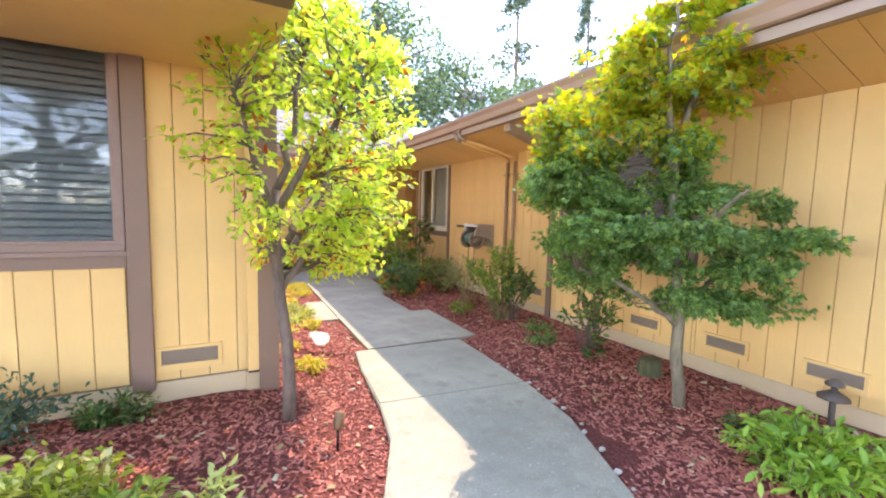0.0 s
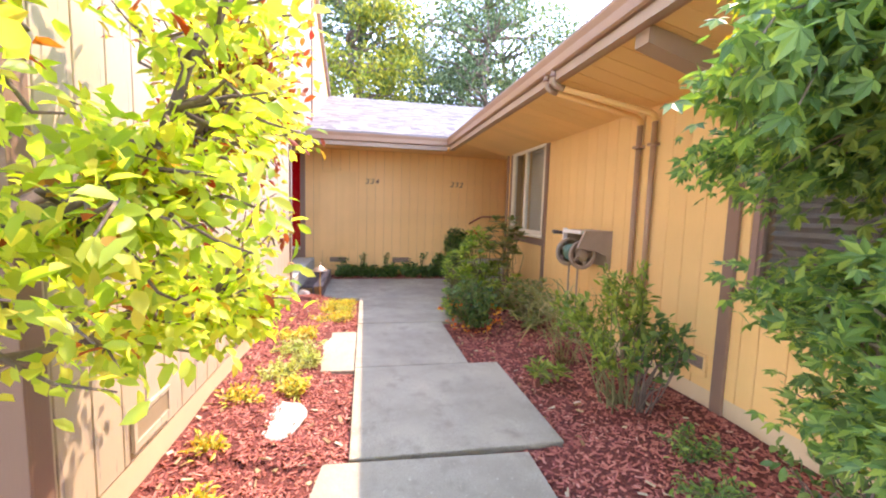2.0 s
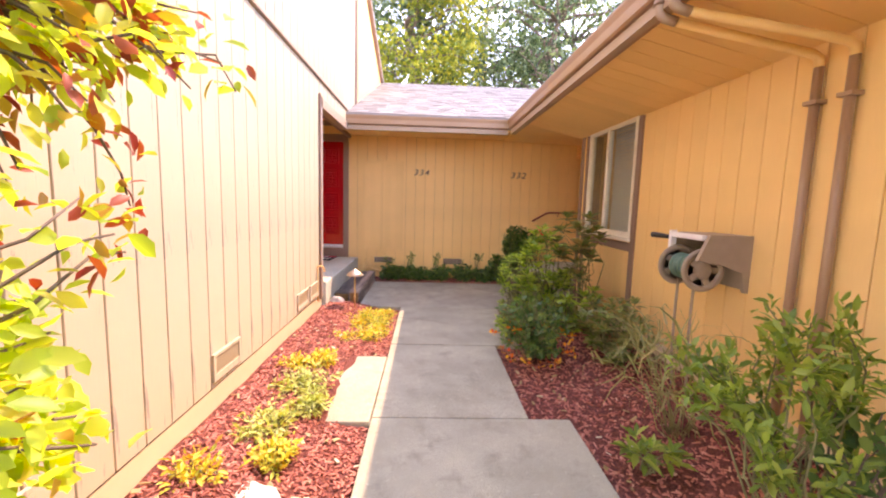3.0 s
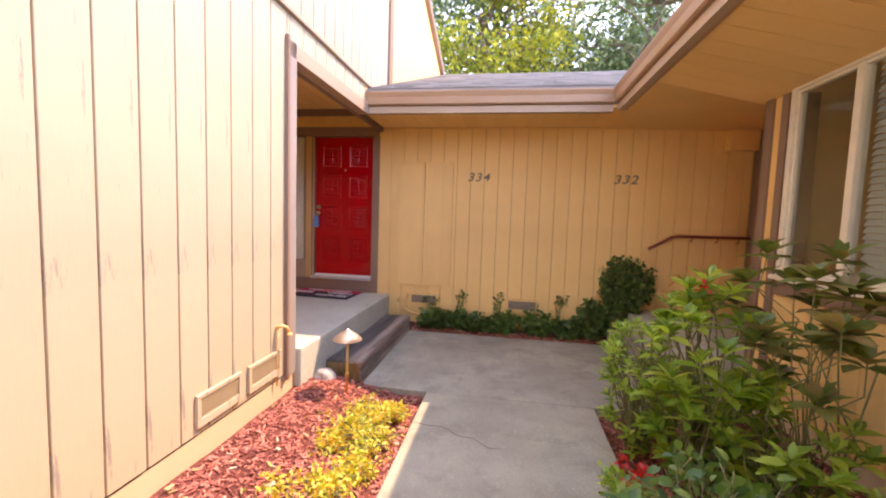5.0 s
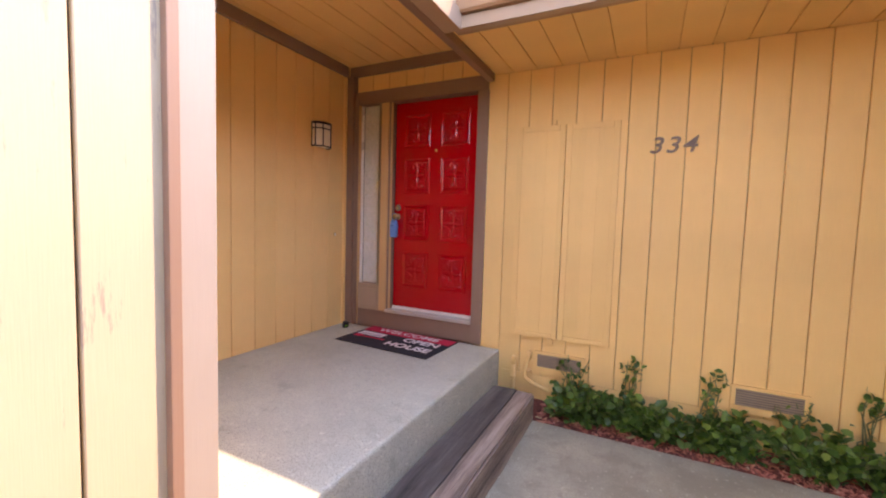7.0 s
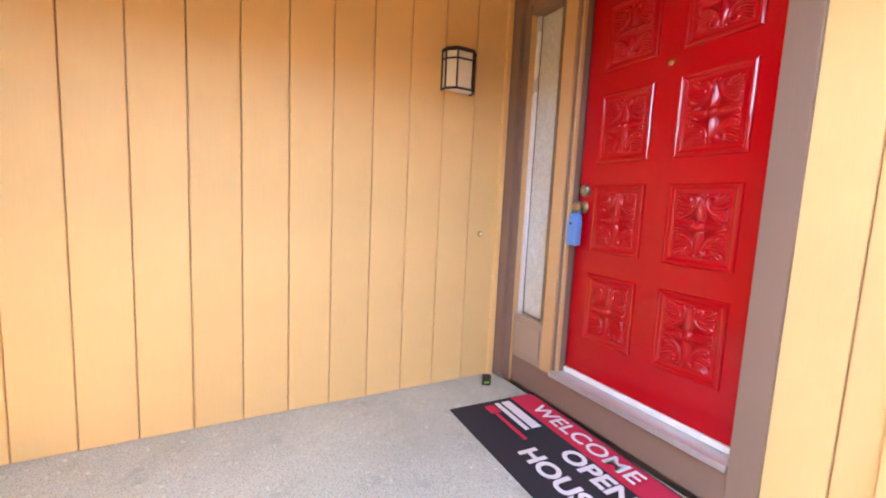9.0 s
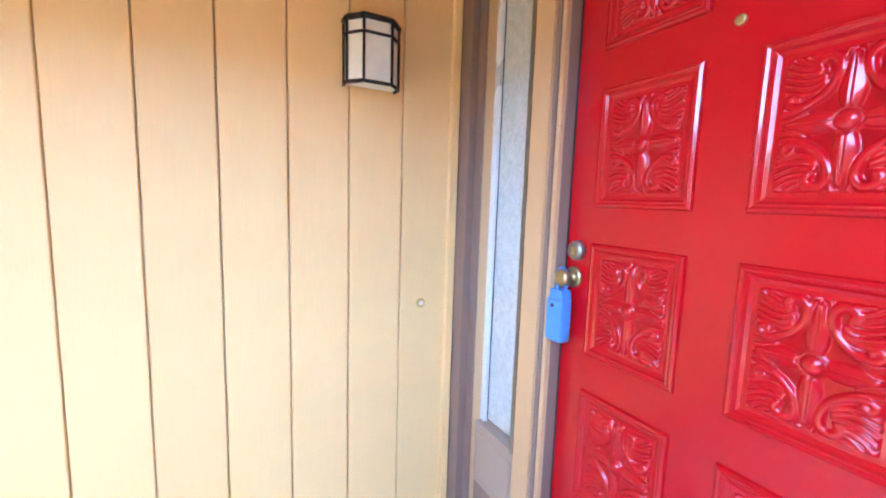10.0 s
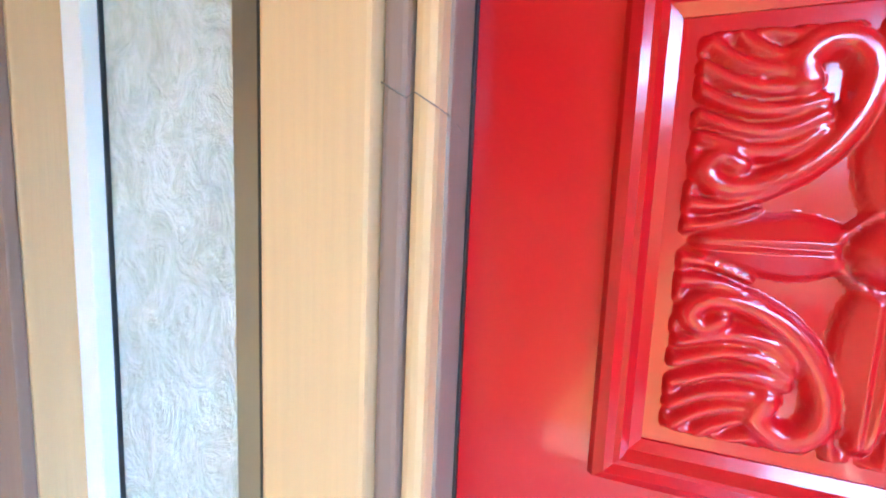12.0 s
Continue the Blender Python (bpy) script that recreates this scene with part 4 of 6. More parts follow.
structure("porch_floor_2", boxed(4.16, 10.50, -0.2, 5.9, 12.495, 0.44, 0.015), porch_mat, "grey concrete porch slab of the second entry", "porch floor")


sawn_mat = bark("ochre_sawn_timber", (0.26, 0.15, 0.06))


def sleeper(x0, y0, x1, y1, z0, z1, label, wood=timber):
    ob = thing("timber_step", label, "step", ((x0 + x1) / 2, (y0 + y1) / 2, z0), "timber steps")
    bm = boxed(x0, y0, z0, x1, y1, z1)
    bmesh.ops.subdivide_edges(bm, edges=[e for e in bm.edges if abs(e.verts[0].co.y - e.verts[1].co.y) > 0.5], cuts=24)
    bmesh.ops.bevel(bm, geom=[e for e in bm.edges if len(e.link_faces) == 2 and e.calc_face_angle(0) > 1.0], offset=0.012, segments=2, affect="EDGES")
    for v in bm.verts:
        v.co += Vector((noise.noise((v.co.x * 5, v.co.y * 3, 1)), 0, noise.noise((v.co.x * 6, v.co.y * 3.5, 7)))) * 0.008
    part("beam", bm, wood, ob)
    part("sawn_end", boxed(x0 + 0.016, y0 - 0.005, z0 + 0.01, x1 - 0.016, y0 + 0.004, z1 - 0.018, 0.003), sawn_mat, ob, "ochre-brown sawn end")
    return ob


sleeper(1.13, 10.26, 1.275, 12.21, -0.05, 0.215, "weathered brown railway timber used as a step")
sleeper(0.895, 10.33, 1.118, 12.30, -0.05, 0.182, "dark grey railway timber lying against the porch", timber_dark)
sleeper(3.92, 10.55, 4.13, 12.25, -0.05, 0.20, "brown railway timber step before the second entry")

for pts, label in (([(1.03, 12.42, 0.0), (1.03, 12.42, 0.40)], "cream painted capped pipe stub by the wall"), ([(1.75, 12.40, 0.10), (1.22, 12.42, 0.20), (1.13, 12.43, 0.24), (1.12, 12.44, 0.30), (1.16, 12.45, 0.46)], "cream painted drain pipe along the wall foot")):
    ob = thing("pipe", label, "pipe", pts[0])
    part("tube", tube(bmesh.new(), pts, 0.019, 10), siding_soft, ob)
    x, y, z = pts[-1]
    part("collar", lathe(bmesh.new(), [(0.021, -0.05), (0.021, 0.0), (0.012, 0.02)], (x, y, z), "z", 12), siding_soft, ob)
    part("collar", lathe(bmesh.new(), [(0.020, -0.015), (0.024, 0.0), (0.020, 0.015)], (x - 0.0, y, z - 0.16), "z", 12), siding_soft, ob)

tap = thing("garden_tap", "cream painted pipe tap on the sunlit wall", "tap", (WX, 9.60, 0.68))
part("pipe", tube(bmesh.new(), [(WX, 9.56, 0.70), (WX + 0.05, 9.565, 0.715), (WX + 0.075, 9.585, 0.70), (WX + 0.08, 9.61, 0.66)], 0.012, 10), siding_soft, tap)
part("handle", lathe(bmesh.new(), [(0.020, 0), (0.022, 0.006), (0.017, 0.014)], (WX + 0.08, 9.618, 0.63), "z", 12), siding_soft, tap)
part("riser", tube(bmesh.new(), [(WX + 0.012, 9.56, 0.70), (WX + 0.014, 9.55, 0.45), (WX + 0.014, 9.55, 0.24)], 0.008, 8), siding_soft, tap)


def path_light():
    ob = thing("path_light", "brass path light with a pale bronze cone cap", "path light", (1.277, 9.92, 0.0))
    x, y = 1.277, 9.92
    part("post", tube(bmesh.new(), [(x, y, -0.03), (x, y, 0.54)], 0.011, 12), brass_bright, ob)
    part("collar", lathe(bmesh.new(), [(0.016, 0.20), (0.016, 0.24), (0.012, 0.245)], (x, y, 0), "z", 14), brass_bright, ob)
    part("cap", lathe(bmesh.new(), [(0.120, 0.532), (0.123, 0.539), (0.066, 0.586), (0.020, 0.612), (0.011, 0.624), (0.004, 0.628)], (x, y, 0), "z", 32), copper_cap, ob)
    return ob


path_light()
old_bronze = simple("weathered_bronze", (0.13, 0.105, 0.09), 0.6, 0.3)
old = thing("pagoda_light", "weathered dark bronze pagoda garden light by the wall", "garden light", (4.42, 2.22, 0.05))
part("post", tube(bmesh.new(), [(4.42, 2.22, 0.0), (4.42, 2.22, 0.42)], 0.02, 10), old_bronze, old)
part("cap", lathe(bmesh.new(), [(0.10, 0.34), (0.10, 0.355), (0.03, 0.40)], (4.42, 2.22, 0), "z", 8), old_bronze, old)
part("cap", lathe(bmesh.new(), [(0.06, 0.44), (0.06, 0.452), (0.015, 0.49)], (4.42, 2.22, 0), "z", 8), old_bronze, old)
spot = thing("garden_spotlight", "small rusty garden spotlight on a stake", "spotlight", (1.13, 3.62, 0.05))
part("stake", tube(bmesh.new(), [(1.13, 3.62, 0.0), (1.13, 3.62, 0.16)], 0.010, 8), black_iron, spot)
bm = lathe(bmesh.new(), [(0.026, 0.0), (0.034, 0.02), (0.036, 0.11), (0.030, 0.115)], (0, 0, 0), "z", 14)
bm.transform(pose(1.13, 3.62, 0.15, -15, 10))
part("head", bm, simple("rusty_bronze", (0.22, 0.13, 0.07), 0.6, 0.4), spot)


def stone(name, at, size, material, label, seed, flat=1.0):
    ob_bm = bmesh.new()
    bmesh.ops.create_icosphere(ob_bm, subdivisions=3 if size[0] < 0.06 else 4, radius=1)
    for v in ob_bm.verts:
        n = noise.noise(v.co * 1.3 + Vector((seed, 0, 0))) * 0.28 + noise.noise(v.co * 4 + Vector((seed, 3, 0))) * 0.07
        v.co = v.co * (1 + n)
        v.co.z = max(-0.7, min(flat, v.co.z))
        v.co = Vector((v.co.x * size[0], v.co.y * size[1], v.co.z * size[2])) + Vector(at)
    for f in ob_bm.faces:
        f.smooth = True
    return tagged(part(name, ob_bm, material), label, "stone")


stone("rock", (0.98, 10.12, 0.10), (0.105, 0.09, 0.085), rock_mat, "rounded grey rock beside the path light", 2.0)
stone("flagstone", (1.36, 6.02, 0.035), (0.20, 0.27, 0.05), stone_mat, "pale flat stepping stone set in mulch", 5.0, 0.35)


# ---- windows ----
def sash_window(name, label, m, w, h, mats, split=None, slat_step=0.05, slat_mat=None, tilt=25, slat_from=0.0):
    """A framed window facing -y in its own space with its lower left corner at the origin."""
    ob = tagged(new(name), label, "window", kind="structure")
    ob.matrix_basis = m
    fr = 0.05
    made = []
    for x0, z0, x1, z1 in ((0, 0, w, fr), (0, h - fr, w, h), (0, fr, fr, h - fr), (w - fr, fr, w, h - fr)):
        made.append(("frame", boxed(x0, -0.03, z0, x1, 0.05, z1, 0.004), mats))
    for x0, z0, x1, z1 in ((fr, fr, w - fr, fr + 0.02), (fr, h - fr - 0.02, w - fr, h - fr), (fr, fr + 0.02, fr + 0.02, h - fr - 0.02), (w - fr - 0.02, fr + 0.02, w - fr, h - fr - 0.02)):
        made.append(("bead", boxed(x0, -0.012, z0, x1, 0.03, z1, 0.003), mats))
    if split:
        made.append(("meeting_rail", boxed(split - 0.028, -0.02, fr, split + 0.028, 0.045, h - fr, 0.004), mats))
    made.append(("sill", boxed(-0.03, -0.06, -0.035, w + 0.03, 0.04, -0.001, 0.006), mats))
    for name_, b, mt in made:
        part(name_, b, mt).parent = ob
    cuts = [fr, split, w - fr] if split else [fr, w - fr]
    for a, b in zip(cuts, cuts[1:]):
        p = part("pane", boxed(a + 0.012, 0.012, fr + 0.012, b - 0.012, 0.016, h - fr - 0.012), glass)
        p.parent = ob
        p.visible_shadow = False
    if slat_mat:
        x0, n = max(fr, slat_from), int(h / slat_step) - 1
        bm = boxed(x0 + 0.01, -0.022, -0.0012, w - fr - 0.01, 0.022, 0.0012)
        bm.transform(pose(0, 0, 0, tilt))
        me = mesh_of("slat", bm, slat_mat)
        for k in range(n):
            part_of("slat", me, ob, Matrix.Translation((0, 0.075, fr + slat_step * (k + 0.5))))
    # Unseen interior: a box coloured dark stands in for an unlit room.
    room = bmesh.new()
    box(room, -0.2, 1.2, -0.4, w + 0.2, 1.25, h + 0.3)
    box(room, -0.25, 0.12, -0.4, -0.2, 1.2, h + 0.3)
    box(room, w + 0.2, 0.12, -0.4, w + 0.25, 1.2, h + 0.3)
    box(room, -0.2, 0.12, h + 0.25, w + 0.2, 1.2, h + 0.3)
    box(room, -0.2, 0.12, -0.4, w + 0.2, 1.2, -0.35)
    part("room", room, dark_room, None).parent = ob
    return ob


frame_brown = simple("mauve_brown_frame", (0.30, 0.19, 0.15), 0.45)
slat_grey = simple("grey_blind_slats", (0.12, 0.14, 0.15), 0.55)
sash_window("window_1", "wide window in a brown frame with lowered grey blinds", pose(-3.2, WY + 0.01, 1.29), 3.03, 1.51, frame_brown, None, 0.055, slat_grey, 80)
sash_window("window_2", "ivory sliding window with pale green blinds half across", pose(RX + 0.01, 10.19, 1.24, 0, 0, -90), 1.38, 1.42, white_pvc, 0.60, 0.042, blind_mat, 62, 0.62)
for a, b in ((8.70, 8.79), (10.21, 10.29)):
    part("window_trim", boxed(RX - 0.022, a, 0.10, RX + 0.03, b, SOFFIT, 0.004), trim_mat, wall_east)
part("window_trim", boxed(RX - 0.018, 8.795, 1.09, RX + 0.03, 10.205, 1.19, 0.004), trim_mat, wall_east)
sash_window("window_3", "brown framed side window behind the maple", pose(RX + 0.01, 5.38, 1.12, 0, 0, -90), 1.94, 1.32, frame_brown, None, 0.062, slat_grey, 42)

# ---- downspouts and hose reel ----
for ya, yb in ((6.80, 6.64), (6.66, 6.43)):
    ds = thing("downspout", "brown metal downspout running from gutter to wall", "downspout", (4.6, yb, 0.1), "downspouts")
    part("elbow", tube(bmesh.new(), [(3.70, ya, 2.93), (3.69, ya, 2.85), (3.70, ya, 2.80), (3.73, ya, 2.775), (3.80, ya - 0.01, 2.752)], 0.029, 12), trim_light, ds, "brown gutter elbow")
    part("run", tube(bmesh.new(), [(3.795, ya - 0.01, 2.7535), (4.56, yb, 2.545), (4.605, yb, 2.52), (4.612, yb, 2.47)], 0.027, 12), siding_soft, ds, "cream painted pipe under the soffit")
    part("pipe", tube(bmesh.new(), [(4.612, yb, 2.48), (4.612, yb, 0.10)], 0.026, 12), gutter_mat, ds)
    part("ring", lathe(bmesh.new(), [(0.038, 0), (0.038, 0.03)], (3.695, ya, 2.845), "z", 16), trim_mat, ds)
    for z in (2.25, 0.5):
        part("strap", boxed(4.575, yb - 0.045, z, RX - 0.001, yb + 0.045, z + 0.025, 0.003), gutter_mat, ds)



def hose_reel():
    ob = thing("hose_reel", "tan plastic wall hose reel with a little grey-green hose", "hose reel", (4.5, 7.1, 0.6))
    bm = extrude([(RX - 0.002, 1.42), (4.33, 1.42), (4.25, 1.23), (4.44, 1.20), (4.59, 1.15), (4.62, 1.00), (RX - 0.002, 1.00)], 7.02, 7.055, "y")
    part("side_cover", bm, reel_plastic, ob)
    part("back_board", boxed(RX - 0.035, 7.06, 1.02, RX - 0.003, 7.46, 1.42, 0.01), reel_plastic, ob)
    part("hood", boxed(4.36, 7.058, 1.385, RX - 0.04, 7.46, 1.418, 0.01), reel_plastic, ob)
    for y in (7.11, 7.42):
        w = part("flange", lathe(bmesh.new(), [(0.118, -0.010), (0.158, -0.012), (0.165, 0.0), (0.158, 0.012), (0.118, 0.010), (0.118, -0.010)], (0, 0, 0), "y", 32), reel_plastic, ob)
        w.matrix_basis = Matrix.Translation((4.355, y, 1.15))
        hub = part("hub", lathe(bmesh.new(), [(0.012, -0.020), (0.062, -0.016), (0.070, 0.0), (0.062, 0.014), (0.012, 0.014)], (0, 0, 0), "y", 20), reel_plastic)
        hub.parent = w
        for k in range(5):
            s = part("spoke", boxed(-0.026, -0.007, 0.055, 0.026, 0.007, 0.125, 0.004), reel_plastic)
            s.parent = w
            s.matrix_basis = Matrix.Rotation(math.tau * k / 5 + 0.3, 4, "Y")
    pts = [(4.355 + 0.088 * math.cos(a) + 0.006 * math.sin(a * 1.7), 7.16 + 0.23 * a / (math.tau * 7), 1.15 + 0.088 * math.sin(a)) for a in (math.tau * 7 * k / 154 for k in range(155))]
    part("hose", tube(bmesh.new(), pts, 0.015, 6), hose_mat, ob, "coiled grey-green garden hose")
    part("drum", lathe(bmesh.new(), [(0.072, -0.15), (0.072, 0.15)], (4.355, 7.265, 1.15), "y", 20), reel_plastic, ob)
    part("guide_bar", boxed(4.29, 7.06, 1.375, 4.335, 7.46, 1.415, 0.008), white_paint, ob, "pale worn guide bar")
    part("bracket", boxed(4.285, 7.43, 1.24, 4.335, 7.462, 1.43, 0.006), white_paint, ob, "pale worn bracket")
    part("arm", boxed(4.34, 7.445, 1.14, RX - 0.04, 7.465, 1.38, 0.006), reel_plastic, ob)
    part("crank", lathe(bmesh.new(), [(0.026, 0.0), (0.024, 0.06), (0.016, 0.26), (0.005, 0.265)], (4.31, 7.74, 1.37), "y", 14), black_plastic, ob, "black crank handle")
    for y in (7.20, 7.40):
        part("feed_hose", tube(bmesh.new(), [(4.36, y, 1.10), (4.37, y + 0.02, 0.8), (4.38, y + 0.03, 0.45), (4.42, y + 0.05, 0.09)], 0.011, 8), reel_plastic, ob)
    return ob


hose_reel()


# ---- plants ----
rng = np.random.default_rng(11)
LEAF_SHAPES = {
    "oval": ([(0, 0, 0), (0.3, -0.42, 0.08), (0.3, 0, 0), (0.3, 0.42, 0.08), (0.68, -0.44, 0.03), (0.68, 0, -0.04), (0.68, 0.44, 0.03), (1, 0, -0.14)],
             [(0, 1, 2), (0, 2, 3), (1, 4, 5, 2), (2, 5, 6, 3), (4, 7, 5), (5, 7, 6)]),
    "small": ([(0, 0, 0), (0.5, -0.5, 0.1), (1, 0, -0.06), (0.5, 0.5, 0.1)], [(0, 1, 2), (0, 2, 3)]),
    "blade": ([(0, -0.5, 0), (0, 0.5, 0), (0.35, -0.5, 0.22), (0.35, 0.5, 0.22), (0.7, -0.35, 0.16), (0.7, 0.35, 0.16), (1, 0, -0.12)], [(0, 2, 3, 1), (2, 4, 5, 3), (4, 6, 5)]),
}
palm_v, palm_f = [], []
for k, (ang, ln) in enumerate(((-78, 0.55), (-40, 0.85), (0, 1.0), (40, 0.85), (78, 0.55))):
    c, s = math.cos(radians(ang)), math.sin(radians(ang))
    for u, v, w in ((0.02, 0, 0), (0.45, -0.19, 0.03), (1, 0, -0.10), (0.45, 0.19, 0.03)):
        palm_v.append(((u * c - v * s) * ln, (u * s + v * c) * ln, w * ln))
    palm_f.append((4 * k, 4 * k + 1, 4 * k + 2, 4 * k + 3))
LEAF_SHAPES["palm"] = (palm_v, palm_f)


def leaves(name, at, way, size, width, material, shape="oval", parent=None, up=(0, 0, 1), roll=0.6, label=""):
    """Many leaves in one mesh: places, directions of growth, lengths; width is a share of the length."""
    at, way, size = np.asarray(at, float), np.asarray(way, float), np.asarray(size, float)
    n = len(at)
    u = way / np.maximum(np.linalg.norm(way, axis=1, keepdims=True), 1e-6)
    hint = np.asarray(up, float) + rng.normal(0, roll, (n, 3))
    v = np.cross(hint, u)
    v /= np.maximum(np.linalg.norm(v, axis=1, keepdims=True), 1e-6)
    w = np.cross(u, v)
    tv, tf = LEAF_SHAPES[shape]
    t = np.array(tv)
    verts = at[:, None] + size[:, None, None] * (t[None, :, 0:1] * u[:, None] + width * t[None, :, 1:2] * v[:, None] + t[None, :, 2:3] * w[:, None])
    k = len(tv)
    faces = [tuple(i * k + a for a in f) for i in range(n) for f in tf]
    me = bpy.data.meshes.new(name)
    me.from_pydata(verts.reshape(-1, 3).tolist(), [], faces)
    if shape == "oval":
        me.polygons.foreach_set("use_smooth", [True] * len(faces))
    me.materials.append(material)
    ob = new(name, me)
    if parent:
        ob.parent = parent
        ob.matrix_parent_inverse = parent.matrix_basis.inverted()
    return tagged(ob, label)


def wander(a, b, sag, n=5, rough=0.06):
    """A bent line from a to b."""
    a, b = Vector(a), Vector(b)
    d = (b - a).length
    pts = []
    for k in range(n + 1):
        f = k / n
        p = a.lerp(b, f) + Vector((0, 0, sag * d * math.sin(math.pi * f)))
        if 0 < k < n:
            p += Vector(rng.normal(0, rough * d, 3))
        pts.append(p)
    return pts


def in_ellipsoid(centre, radii, n, shell=0.35):
    d = rng.normal(0, 1, (n, 3))
    d /= np.linalg.norm(d, axis=1, keepdims=True)
    r = (shell + (1 - shell) * rng.random(n)) ** 0.6
    return np.array(centre) + d * r[:, None] * np.array(radii)


def tree(name, label, trunk, trunk_r, limbs, targets, twig_r, per_twig, leaf_len, crowns, bark_m, droop=0.2, start=0.3, spread=0.6):
    """A tree: a tapered trunk, limbs, twigs that reach the target points and leaves along the twigs.
    crowns: pairs of a test of the place and (material, shape, width, part's label)."""
    ob = thing(name, label, "tree", trunk[0])
    bm = tube(bmesh.new(), trunk, np.linspace(trunk_r, trunk_r * 0.62, len(trunk)), 10)
    part("trunk", bm, bark_m, ob)
    nodes = [(Vector(p), trunk_r * 0.4) for p in trunk[len(trunk) // 2:]]
    for limb in limbs:
        pts = []
        for a, b in zip(limb, limb[1:]):
            pts += wander(a, b, 0.04, 4, 0.022)[:-1]
        pts.append(Vector(limb[-1]))
        rad = np.linspace(trunk_r * 0.55, twig_r * 1.6, len(pts))
        part("limb", tube(bmesh.new(), pts, rad, 8), bark_m, ob)
        nodes += [(p, r) for p, r in zip(pts[2:], rad[2:])]
    bm = bmesh.new()
    at, way, size = [], [], []
    for t in targets:
        t = Vector(t)
        base = min(nodes, key=lambda q: (q[0] - t).length + 0.5 * max(0, q[0].z - t.z))
        pts = wander(base[0], t, 0.08, 5, 0.05)
        tube(bm, pts, np.linspace(min(base[1] * 0.7, twig_r * 1.5), twig_r * 0.4, len(pts)), 5)
        run = (pts[-1] - pts[0]).length
        for k in range(per_twig):
            f = start + (1 - start) * rng.random()
            g = f * (len(pts) - 1)
            i = min(int(g), len(pts) - 2)
            p = pts[i].lerp(pts[i + 1], g - i)
            d = (pts[i + 1] - pts[i]).normalized() + Vector(rng.normal(0, spread, 3)) - Vector((0, 0, droop))
            at.append(p + Vector(rng.normal(0, 0.025 + 0.03 * run, 3)))
            way.append(d)
            size.append(rng.uniform(*leaf_len))
    tagged(part("twig_mass", bm, bark_m, ob), "fine twigs", kind="stuff")
    at, way, size = np.array(at), np.array(way), np.array(size)
    left = np.ones(len(at), bool)
    for test, (mt, shape, width, lab) in crowns:
        pick = left & np.array([test(p) for p in at])
        left &= ~pick
        if pick.any():
            leaves("crown", at[pick], way[pick], size[pick], width, mt, shape, ob, label=lab)
    return ob


# the lime-coloured tree beside the sunny corner
targets = [p for p in in_ellipsoid((1.02, 4.25, 2.18), (0.92, 1.0, 1.24), 350) if p[2] > 1.02 and p[0] < 1.82 - 0.25 * max(0, 3.6 - p[1]) and not (p[0] < 0.9 and p[1] > 4.55) and not (p[0] < 0.5 and rng.random() < 0.45) and not (p[1] > 4.25 and rng.random() < 0.45)]
targets += [np.array((rng.uniform(0.95, 1.72), rng.uniform(4.85, 5.6), rng.uniform(1.38, 2.5))) for _ in range(30)]
targets += [np.array((rng.uniform(1.02, 1.70), rng.uniform(4.95, 5.5), rng.uniform(1.5, 2.4))) for _ in range(44)]
targets += [p for p in in_ellipsoid((1.48, 4.98, 1.2), (0.18, 0.2, 0.2), 18)]
targets += [p for p in in_ellipsoid((1.30, 4.15, 1.45), (0.42, 0.45, 0.38), 46)]
targets += [p for p in in_ellipsoid((1.45, 4.72, 1.2), (0.26, 0.28, 0.17), 28)]
tree("small_tree", "slender tree with lime-yellow leaves in red mulch", [(0.87, 4.06, -0.02), (0.875, 4.06, 0.3), (0.86, 4.05, 0.65), (0.82, 4.05, 0.95), (0.79, 4.06, 1.3), (0.80, 4.07, 1.75)], 0.052,
     [[(0.80, 4.06, 1.0), (1.05, 4.15, 1.35), (1.4, 4.3, 1.75), (1.6, 4.35, 2.2)], [(0.80, 4.07, 1.5), (0.66, 3.95, 1.9), (0.55, 3.85, 2.3)],
      [(0.80, 4.07, 1.75), (0.95, 4.2, 2.3), (1.05, 4.3, 3.0)], [(0.82, 4.07, 1.3), (1.1, 4.6, 1.7), (1.35, 5.1, 2.0)],
      [(0.80, 4.06, 1.6), (1.1, 3.9, 2.1), (1.4, 3.85, 2.6)], [(0.80, 4.06, 1.2), (1.0, 3.98, 1.5), (1.15, 4.0, 1.9)], [(0.80, 4.06, 1.1), (1.05, 4.35, 1.15), (1.4, 4.7, 1.2)]],
     targets, 0.0065, 24, (0.042, 0.08),
     [(lambda p: p[1] > 4.95 and p[2] > 1.4 and rng.random() < 0.40, (russet_leaf, "oval", 0.46, "russet and pink autumn leaves")), (lambda p: True, (lime_leaf, "oval", 0.50, "lime-yellow oval leaves"))],
     bark_mat, 0.1, 0.42, 0.8)

